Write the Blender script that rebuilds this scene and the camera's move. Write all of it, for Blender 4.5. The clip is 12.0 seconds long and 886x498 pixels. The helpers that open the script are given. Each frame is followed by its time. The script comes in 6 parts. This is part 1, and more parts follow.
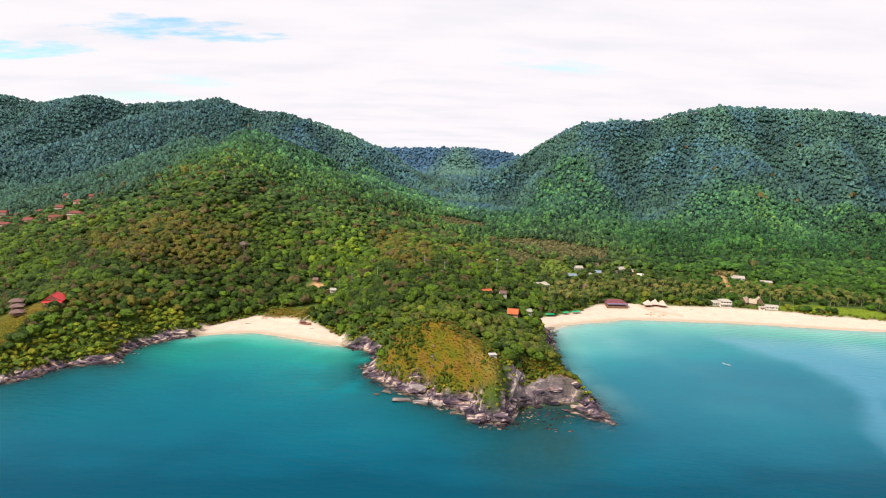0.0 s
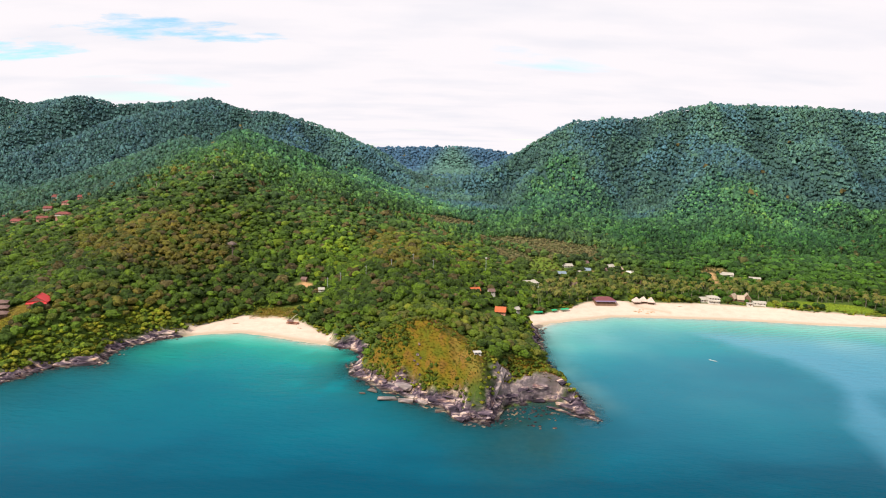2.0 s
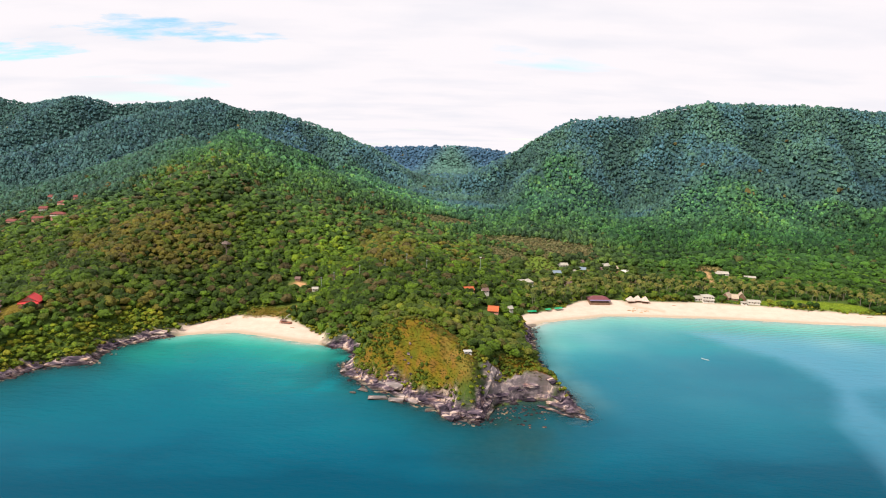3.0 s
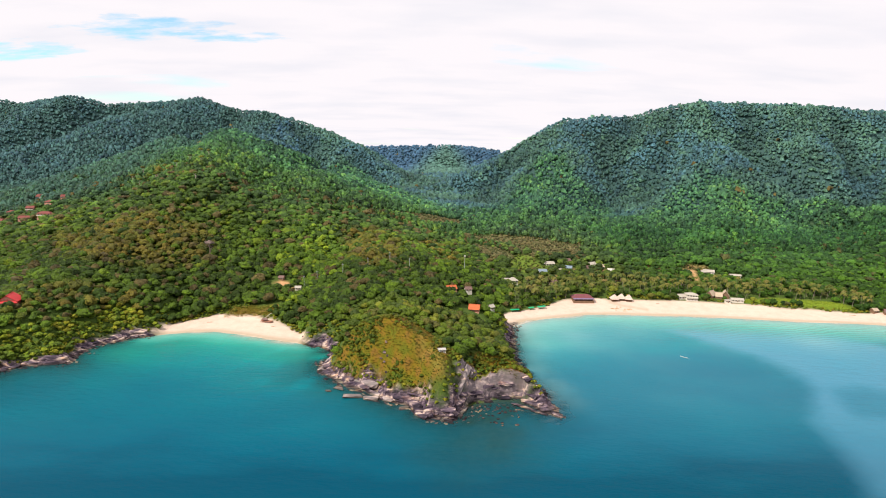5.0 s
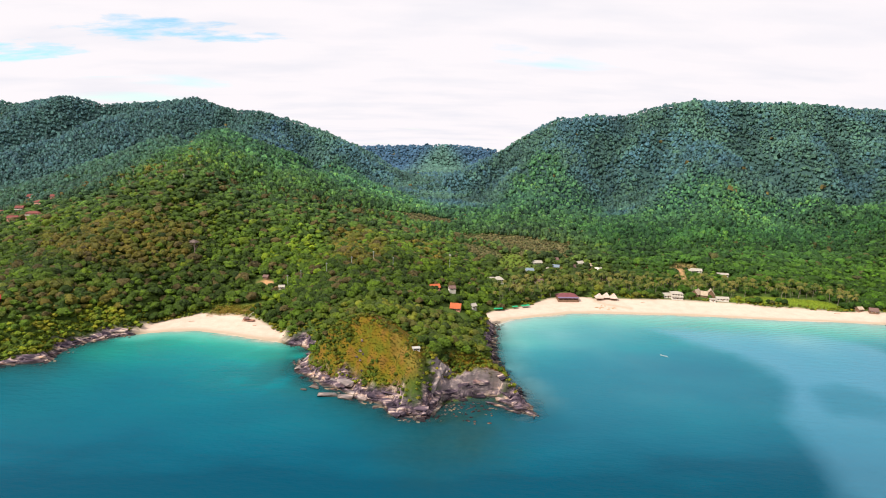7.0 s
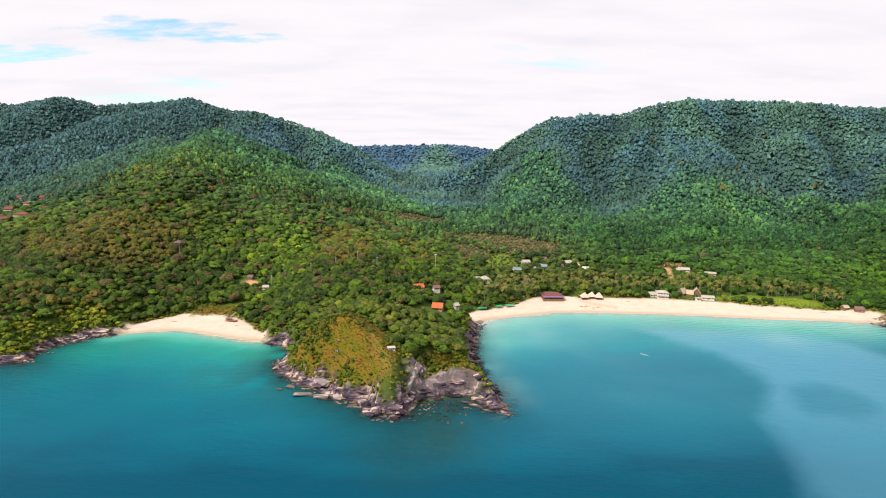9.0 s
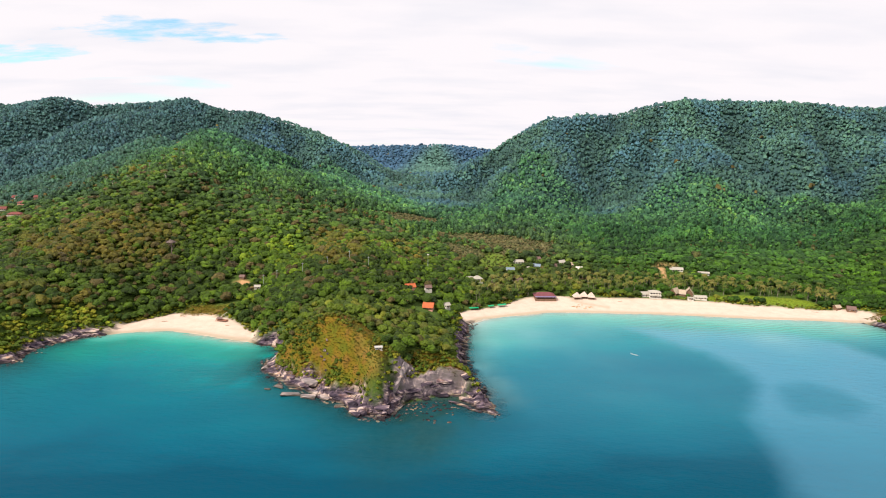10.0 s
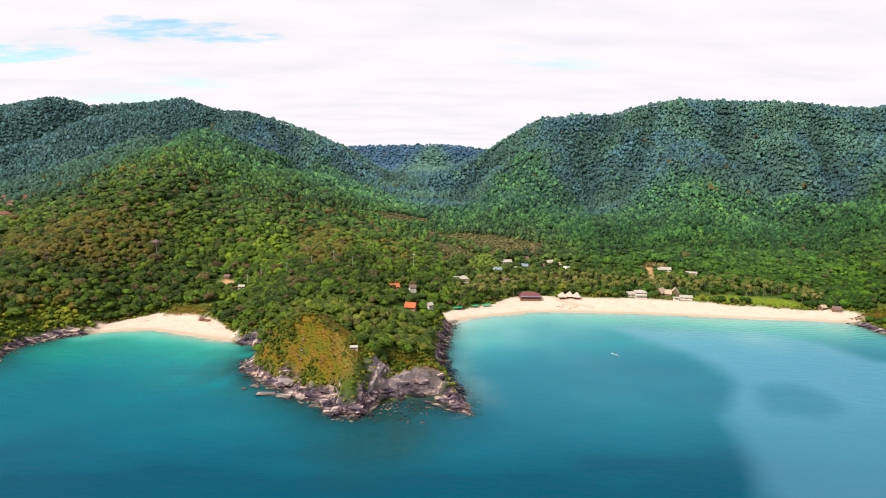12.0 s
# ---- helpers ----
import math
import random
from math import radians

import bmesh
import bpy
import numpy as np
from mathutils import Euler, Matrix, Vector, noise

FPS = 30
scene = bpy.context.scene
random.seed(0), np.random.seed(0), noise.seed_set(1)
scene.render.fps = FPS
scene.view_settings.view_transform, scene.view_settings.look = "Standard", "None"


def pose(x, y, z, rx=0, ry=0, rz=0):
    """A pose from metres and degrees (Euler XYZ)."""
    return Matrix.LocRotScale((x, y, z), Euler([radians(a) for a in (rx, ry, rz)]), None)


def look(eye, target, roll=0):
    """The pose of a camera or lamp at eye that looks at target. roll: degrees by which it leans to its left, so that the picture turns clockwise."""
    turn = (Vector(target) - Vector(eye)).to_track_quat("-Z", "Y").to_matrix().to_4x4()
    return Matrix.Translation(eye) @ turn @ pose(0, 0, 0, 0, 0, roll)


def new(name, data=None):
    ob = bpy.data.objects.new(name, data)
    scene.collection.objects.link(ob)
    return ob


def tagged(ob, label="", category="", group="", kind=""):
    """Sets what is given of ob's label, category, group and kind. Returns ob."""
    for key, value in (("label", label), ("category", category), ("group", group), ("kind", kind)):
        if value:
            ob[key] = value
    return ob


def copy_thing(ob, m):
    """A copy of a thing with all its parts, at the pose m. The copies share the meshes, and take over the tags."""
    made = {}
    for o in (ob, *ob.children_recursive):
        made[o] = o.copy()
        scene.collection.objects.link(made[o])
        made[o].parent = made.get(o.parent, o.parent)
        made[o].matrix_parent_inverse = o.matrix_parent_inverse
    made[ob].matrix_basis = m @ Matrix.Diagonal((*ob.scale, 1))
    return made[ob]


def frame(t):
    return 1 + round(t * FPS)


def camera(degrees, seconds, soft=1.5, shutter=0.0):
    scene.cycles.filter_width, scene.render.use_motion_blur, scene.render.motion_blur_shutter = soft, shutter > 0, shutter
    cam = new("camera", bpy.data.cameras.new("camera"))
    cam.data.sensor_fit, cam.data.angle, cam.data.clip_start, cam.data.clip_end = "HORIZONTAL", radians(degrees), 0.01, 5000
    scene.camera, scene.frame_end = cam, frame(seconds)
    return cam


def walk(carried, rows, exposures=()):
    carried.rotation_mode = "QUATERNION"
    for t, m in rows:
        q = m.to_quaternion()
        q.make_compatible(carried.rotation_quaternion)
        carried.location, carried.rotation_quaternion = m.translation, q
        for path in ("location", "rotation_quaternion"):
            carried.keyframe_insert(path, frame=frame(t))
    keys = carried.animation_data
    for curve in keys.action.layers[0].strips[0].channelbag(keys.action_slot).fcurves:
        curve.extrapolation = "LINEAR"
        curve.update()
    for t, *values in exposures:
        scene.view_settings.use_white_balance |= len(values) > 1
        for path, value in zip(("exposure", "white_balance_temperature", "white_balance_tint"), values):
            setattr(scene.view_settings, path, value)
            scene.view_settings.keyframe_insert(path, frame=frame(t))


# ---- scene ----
cam = camera(74.5, 12.0, soft=1.0)
PATH = [
    (0, (-1.643, -0.116, 169.145), (-1.667, 1.847, 168.764), 2.1),
    (0.5, (-0.325, -0.01, 169.018), (-0.344, 1.953, 168.637), 2.1),
    (1, (1.303, -0.008, 168.875), (1.287, 1.956, 168.493), 2.0),
    (1.5, (3.321, 0.056, 168.787), (3.309, 2.019, 168.405), 1.9),
    (2, (5.874, -0.12, 168.7), (5.864, 1.843, 168.317), 1.8),
    (2.5, (8.973, -0.073, 168.65), (8.963, 1.89, 168.266), 1.7),
    (3, (12.401, -0.046, 168.559), (12.39, 1.916, 168.175), 1.7),
    (5, (28.328, -0.323, 168.355), (28.32, 1.639, 167.969), 1.6),
    (5.5, (32.711, -0.474, 168.273), (32.702, 1.488, 167.886), 1.6),
    (6, (37.05, -0.525, 168.231), (37.04, 1.437, 167.844), 1.5),
    (6.5, (41.518, -0.588, 168.106), (41.507, 1.374, 167.718), 1.5),
    (7, (45.805, -0.34, 168.022), (45.792, 1.623, 167.635), 1.5),
    (9, (62.599, 0.043, 167.988), (62.582, 2.005, 167.601), 1.3),
    (9.5, (66.732, 0.15, 167.951), (66.715, 2.112, 167.564), 1.3),
    (10, (70.667, 0.34, 167.926), (70.65, 2.302, 167.539), 1.3),
    (10.5, (74.746, 0.514, 167.9), (74.729, 2.476, 167.513), 1.3),
    (11, (78.75, 0.746, 167.88), (78.733, 2.708, 167.493), 1.3),
    (11.5, (82.851, 0.915, 167.906), (82.832, 2.877, 167.519), 1.3),
    (12, (86.899, 0.969, 167.909), (86.879, 2.931, 167.522), 1.3),
]
walk(cam, [(t, look(eye, target, roll)) for t, eye, target, roll in PATH])

# ---------------------------------------------------------------- daylight
SUN_FROM = Vector((-0.62, -0.42, 0.80)).normalized()


def nodes_of(owner):
    owner.use_nodes = True
    tree = owner.node_tree
    tree.nodes.clear()
    return tree, tree.nodes.new, tree.links.new


def setup_world():
    world = bpy.data.worlds.new("sky")
    scene.world = world
    tree, add, link = nodes_of(world)
    out, back = add("ShaderNodeOutputWorld"), add("ShaderNodeBackground")
    sky = add("ShaderNodeTexSky")
    sky.sky_type, sky.sun_disc = "NISHITA", False
    sky.sun_elevation = math.asin(SUN_FROM.z)
    sky.sun_rotation = math.atan2(SUN_FROM.x, SUN_FROM.y)
    sky.air_density, sky.dust_density, sky.ozone_density = 1.0, 0.2, 4.0
    gain = add("ShaderNodeMix")
    gain.data_type, gain.blend_type = "RGBA", "MULTIPLY"
    gain.inputs["Factor"].default_value = 1.0
    gain.inputs["B"].default_value = (SKY_GAIN, SKY_GAIN * 1.25, SKY_GAIN * 1.2, 1)
    link(sky.outputs["Color"], gain.inputs["A"])
    # clouds lie in a flat layer: the view direction is spread over it
    geo, sep = add("ShaderNodeTexCoord"), add("ShaderNodeSeparateXYZ")
    link(geo.outputs["Generated"], sep.inputs[0])
    lift = add("ShaderNodeMath")
    lift.operation = "ADD"
    lift.inputs[1].default_value = 0.16
    link(sep.outputs["Z"], lift.inputs[0])
    flat = []
    for axis in "XY":
        d = add("ShaderNodeMath")
        d.operation = "DIVIDE"
        link(sep.outputs[axis], d.inputs[0])
        link(lift.outputs[0], d.inputs[1])
        flat.append(d)
    plane = add("ShaderNodeCombineXYZ")
    link(flat[0].outputs[0], plane.inputs[0])
    link(flat[1].outputs[0], plane.inputs[1])
    spread = add("ShaderNodeMapping")
    spread.inputs["Location"].default_value = CLOUD_SHIFT
    spread.inputs["Scale"].default_value = (0.62, 1.25, 1)
    link(plane.outputs[0], spread.inputs[0])
    puff = add("ShaderNodeTexNoise")
    puff.inputs["Scale"].default_value, puff.inputs["Detail"].default_value = 0.9, 7
    puff.inputs["Roughness"].default_value, puff.inputs["Distortion"].default_value = 0.52, 0.4
    link(spread.outputs[0], puff.inputs["Vector"])
    cover = add("ShaderNodeValToRGB")
    cover.color_ramp.elements[0].position, cover.color_ramp.elements[1].position = 0.22, 0.40
    link(puff.outputs["Fac"], cover.inputs[0])
    shade = add("ShaderNodeTexNoise")
    shade.inputs["Scale"].default_value, shade.inputs["Detail"].default_value = 2.1, 6
    link(spread.outputs[0], shade.inputs["Vector"])
    tone = add("ShaderNodeValToRGB")
    tone.color_ramp.elements[0].position, tone.color_ramp.elements[1].position = 0.3, 0.55
    tone.color_ramp.elements[0].color = (0.90, 0.88, 0.94, 1)
    tone.color_ramp.elements[1].color = (1.0, 0.95, 0.985, 1)
    link(shade.outputs["Fac"], tone.inputs[0])
    mix = add("ShaderNodeMix")
    mix.data_type = "RGBA"
    # a break in the cloud: two long rents low over the western hills
    east, high = add("ShaderNodeMath"), add("ShaderNodeMath")
    for node, axis in ((east, "X"), (high, "Z")):
        node.operation = "DIVIDE"
        link(sep.outputs[axis], node.inputs[0])
        link(sep.outputs["Y"], node.inputs[1])
    fray = add("ShaderNodeTexNoise")
    fray.inputs["Scale"].default_value, fray.inputs["Detail"].default_value, fray.inputs["Roughness"].default_value = 4.2, 7, 0.6
    link(spread.outputs[0], fray.inputs["Vector"])
    rents = cover.outputs["Color"]
    for centre, width, mid, tall in RENTS:
        terms = []
        for node, c, w in ((east, centre, width), (high, mid, tall)):
            off, square = add("ShaderNodeMath"), add("ShaderNodeMath")
            off.operation, square.operation = "MULTIPLY_ADD", "POWER"
            link(node.outputs[0], off.inputs[0])
            off.inputs[1].default_value, off.inputs[2].default_value = 1 / w, -c / w
            link(off.outputs[0], square.inputs[0])
            square.inputs[1].default_value = 2
            terms.append(square)
        far = add("ShaderNodeMath")
        link(terms[0].outputs[0], far.inputs[0])
        link(terms[1].outputs[0], far.inputs[1])
        frayed = add("ShaderNodeMath")
        frayed.operation = "MULTIPLY_ADD"
        link(fray.outputs["Fac"], frayed.inputs[0])
        frayed.inputs[1].default_value = 13.0
        link(far.outputs[0], frayed.inputs[2])
        edge = add("ShaderNodeMapRange")
        edge.inputs["From Min"].default_value, edge.inputs["From Max"].default_value = 6.2, 8.4
        edge.inputs["To Min"].default_value = 0.12
        link(frayed.outputs[0], edge.inputs["Value"])
        keep = add("ShaderNodeMath")
        keep.operation = "MULTIPLY"
        link(rents, keep.inputs[0])
        link(edge.outputs[0], keep.inputs[1])
        rents = keep.outputs[0]
    link(rents, mix.inputs["Factor"])
    link(gain.outputs["Result"], mix.inputs["A"])
    link(tone.outputs["Color"], mix.inputs["B"])
    link(mix.outputs["Result"], back.inputs["Color"])
    link(back.outputs[0], out.inputs[0])


RENTS = [(-0.505, 0.085, 0.157, 0.014), (-0.39, 0.08, 0.148, 0.007), (-0.74, 0.085, 0.119, 0.011)]
SKY_GAIN, CLOUD_SHIFT = 0.15, (3.1, 1.7, 0.0)
setup_world()
sun_data = bpy.data.lights.new("sun", "SUN")
sun_data.energy, sun_data.angle, sun_data.color = 5.0, radians(1.5), (1.0, 0.93, 0.82)
sun = new("sun", sun_data)
sun.matrix_world = look(SUN_FROM * 900, (0, 0, 0))


# ---------------------------------------------------------------- materials
def material(name, rough=0.8, spec=0.3):
    m = bpy.data.materials.new(name)
    tree, add, link = nodes_of(m)
    out, bsdf = add("ShaderNodeOutputMaterial"), add("ShaderNodeBsdfPrincipled")
    bsdf.inputs["Roughness"].default_value = rough
    bsdf.inputs["Specular IOR Level"].default_value = spec
    link(bsdf.outputs[0], out.inputs[0])
    return m, bsdf, add, link


def noise_node(add, link, scale, detail=5, rough=0.6, vector=None):
    n = add("ShaderNodeTexNoise")
    n.inputs["Scale"].default_value, n.inputs["Detail"].default_value, n.inputs["Roughness"].default_value = scale, detail, rough
    if vector is None:
        vector = add("ShaderNodeNewGeometry").outputs["Position"]
    link(vector, n.inputs["Vector"])
    return n.outputs["Fac"]


def ramp_node(add, link, fac, stops):
    r = add("ShaderNodeValToRGB")
    els = r.color_ramp.elements
    while len(els) < len(stops):
        els.new(0.5)
    for e, (p, c) in zip(els, stops):
        e.position, e.color = p, (*c, 1)
    link(fac, r.inputs[0])
    return r.outputs["Color"]


def mix_node(add, link, fac, a, b, kind="MIX"):
    m = add("ShaderNodeMix")
    m.data_type, m.blend_type = "RGBA", kind
    for socket, v in (("Factor", fac), ("A", a), ("B", b)):
        if isinstance(v, (int, float)):
            m.inputs[socket].default_value = v
        elif isinstance(v, tuple):
            m.inputs[socket].default_value = (*v, 1)
        else:
            link(v, m.inputs[socket])
    return m.outputs["Result"]


def bump_node(add, link, bsdf, height, strength, distance):
    b = add("ShaderNodeBump")
    b.inputs["Strength"].default_value, b.inputs["Distance"].default_value = strength, distance
    link(height, b.inputs["Height"])
    link(b.outputs[0], bsdf.inputs["Normal"])
    return b


def attribute(add, name):
    a = add("ShaderNodeAttribute")
    a.attribute_name = name
    return a


def plain(name, colour, rough=0.7, spec=0.3, grain=6.0, vary=0.25, bump=0.0):
    """A surface of one colour with stains and grain at two scales."""
    m, bsdf, add, link = material(name, rough, spec)
    dark, pale = tuple(c * (1 - vary) for c in colour), tuple(min(1, c * (1 + vary)) for c in colour)
    big = noise_node(add, link, grain * 0.15, 3)
    fine = noise_node(add, link, grain, 5)
    col = mix_node(add, link, 0.5, ramp_node(add, link, big, [(0.3, dark), (0.7, pale)]), ramp_node(add, link, fine, [(0.3, dark), (0.7, pale)]))
    link(col, bsdf.inputs["Base Color"])
    if bump:
        bump_node(add, link, bsdf, fine, 0.6, bump)
    return m


def leaf_material(name, rough=0.55):
    """Leaves: each tree's own hue from its tint, with small variation over the crown."""
    m, bsdf, add, link = material(name, rough, 0.25)
    tint = attribute(add, "tint").outputs["Color"]
    fine = noise_node(add, link, 0.8, 4, 0.7)
    shade = ramp_node(add, link, fine, [(0.3, (0.62, 0.62, 0.6)), (0.7, (1.36, 1.36, 1.2))])
    leaf_shader(m, bsdf, add, link, mix_node(add, link, 1.0, tint, shade, "MULTIPLY"))
    bump_node(add, link, bsdf, fine, 0.9, 2.2)
    return m


def leaf_shader(m, bsdf, add, link, col):
    """Thin leaves: part of the light passes through them."""
    link(col, bsdf.inputs["Base Color"])
    thin, both = add("ShaderNodeBsdfTranslucent"), add("ShaderNodeMixShader")
    link(mix_node(add, link, 1.0, col, (1.2, 1.25, 0.6), "MULTIPLY"), thin.inputs["Color"])
    both.inputs[0].default_value = 0.3
    link(bsdf.outputs[0], both.inputs[1])
    link(thin.outputs[0], both.inputs[2])
    out = [n for n in m.node_tree.nodes if n.type == "OUTPUT_MATERIAL"][0]
    link(both.outputs[0], out.inputs[0])


def tree_leaf_material(name, stops):
    """Leaves of single trees: hue by the tree."""
    m, bsdf, add, link = material(name, 0.55, 0.25)
    hue = ramp_node(add, link, add("ShaderNodeObjectInfo").outputs["Random"], stops)
    fine = noise_node(add, link, 0.9, 4, 0.7)
    shade = ramp_node(add, link, fine, [(0.28, (0.6, 0.6, 0.55)), (0.72, (1.35, 1.35, 1.2))])
    leaf_shader(m, bsdf, add, link, mix_node(add, link, 1.0, hue, shade, "MULTIPLY"))
    bump_node(add, link, bsdf, fine, 0.5, 0.8)
    return m


def rock_colour(add, link):
    """Grey-violet stone: tilted beds, cracks, pale and rusty streaks. Returns colour and relief."""
    geo = add("ShaderNodeNewGeometry")
    squash = add("ShaderNodeMapping")
    squash.inputs["Rotation"].default_value = (0.45, 0.15, 0.62)
    squash.inputs["Scale"].default_value = (0.2, 1.0, 0.8)
    link(geo.outputs["Position"], squash.inputs[0])
    strata = noise_node(add, link, 0.34, 6, 0.6, squash.outputs[0])
    crack = add("ShaderNodeTexVoronoi")
    crack.feature = "DISTANCE_TO_EDGE"
    crack.inputs["Scale"].default_value = 0.33
    warp = add("ShaderNodeMix")
    warp.data_type, warp.blend_type = "RGBA", "ADD"
    warp.inputs["Factor"].default_value = 3.0
    wn = add("ShaderNodeTexNoise")
    wn.inputs["Scale"].default_value = 0.3
    link(geo.outputs["Position"], wn.inputs["Vector"])
    link(squash.outputs[0], warp.inputs["A"])
    link(wn.outputs["Color"], warp.inputs["B"])
    link(warp.outputs["Result"], crack.inputs["Vector"])
    split = ramp_node(add, link, crack.outputs["Distance"], [(0.0, (0.12, 0.11, 0.12)), (0.10, (0.8, 0.8, 0.8)), (0.22, (1, 1, 1))])
    spots = noise_node(add, link, 0.16, 5, 0.6)
    base = ramp_node(add, link, strata, [(0.38, (0.030, 0.022, 0.034)), (0.46, (0.090, 0.066, 0.086)), (0.54, (0.200, 0.146, 0.162)), (0.62, (0.58, 0.44, 0.36))])
    rust = ramp_node(add, link, spots, [(0.42, (0.75, 0.72, 0.82)), (0.55, (1, 1, 1)), (0.7, (1.3, 0.95, 0.68))])
    col = mix_node(add, link, 0.85, base, rust, "MULTIPLY")
    col = mix_node(add, link, 0.55, col, split, "MULTIPLY")
    relief = mix_node(add, link, 0.75, split, strata)
    return col, relief


def tide_stain(add, link, col):
    """A wet, weed-darkened belt at the tide line."""
    z, add_noise = add("ShaderNodeSeparateXYZ"), add("ShaderNodeMath")
    link(add("ShaderNodeNewGeometry").outputs["Position"], z.inputs[0])
    add_noise.operation = "MULTIPLY_ADD"
    link(noise_node(add, link, 0.35, 4), add_noise.inputs[0])
    add_noise.inputs[1].default_value = -1.1
    link(z.outputs["Z"], add_noise.inputs[2])
    wet = ramp_node(add, link, add_noise.outputs[0], [(0.0, (0.40, 0.40, 0.33)), (0.85, (1, 1, 1))])
    return mix_node(add, link, 1.0, col, wet, "MULTIPLY")


def make_rock(name="weathered_rock", bleach=0.0):
    m, bsdf, add, link = material(name, 0.85, 0.25)
    col, strata = rock_colour(add, link)
    if bleach:
        col = mix_node(add, link, bleach, col, (0.62, 0.54, 0.48))
    link(tide_stain(add, link, col), bsdf.inputs["Base Color"])
    bump_node(add, link, bsdf, strata, 0.9, 0.5)
    return m


def make_ground():
    """One sheet of ground: forest soil, sand, stone, grass and bare earth laid by the plan's zones."""
    m, bsdf, add, link = material("ground", 0.95, 0.15)
    fine, mid = noise_node(add, link, 1.1, 5), noise_node(add, link, 0.12, 4)
    under = ramp_node(add, link, fine, [(0.3, (0.032, 0.060, 0.012)), (0.7, (0.085, 0.13, 0.022))])
    # far forest floor turns bluish: haze put into the ground colour
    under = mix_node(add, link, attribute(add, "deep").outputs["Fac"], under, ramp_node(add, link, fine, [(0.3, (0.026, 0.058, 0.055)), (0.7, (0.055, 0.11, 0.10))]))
    sand = ramp_node(add, link, mid, [(0.3, (0.50, 0.36, 0.29)), (0.6, (0.60, 0.445, 0.37))])
    sand = mix_node(add, link, 0.25, sand, ramp_node(add, link, fine, [(0.3, (0.55, 0.42, 0.30)), (0.7, (0.8, 0.68, 0.54))]))
    wetness = attribute(add, "wet").outputs["Fac"]
    sand = mix_node(add, link, wetness, sand, (0.42, 0.33, 0.24))
    sward = ramp_node(add, link, mid, [(0.36, (0.07, 0.105, 0.007)), (0.46, (0.12, 0.112, 0.008)), (0.54, (0.18, 0.108, 0.009)), (0.64, (0.20, 0.090, 0.026))])
    dry = mix_node(add, link, 0.45, sward, ramp_node(add, link, fine, [(0.3, (0.07, 0.065, 0.005)), (0.7, (0.20, 0.135, 0.013))]))
    lawn = ramp_node(add, link, fine, [(0.3, (0.14, 0.21, 0.015)), (0.7, (0.24, 0.32, 0.03))])
    earth = ramp_node(add, link, fine, [(0.3, (0.36, 0.18, 0.075)), (0.7, (0.56, 0.34, 0.17))])
    field = ramp_node(add, link, fine, [(0.3, (0.13, 0.125, 0.05)), (0.7, (0.20, 0.18, 0.08))])
    stone, strata = rock_colour(add, link)
    bleached = mix_node(add, link, 0.24, stone, (0.60, 0.50, 0.45))
    stone = mix_node(add, link, attribute(add, "bleach").outputs["Fac"], stone, bleached)
    stone = tide_stain(add, link, stone)
    col = under
    for key, c in (("field", field), ("lawn", lawn), ("dry", dry), ("earth", earth), ("sand", sand), ("stone", stone)):
        col = mix_node(add, link, attribute(add, key).outputs["Fac"], col, c)
    link(col, bsdf.inputs["Base Color"])
    bump_node(add, link, bsdf, strata, 0.8, 0.6)
    return m


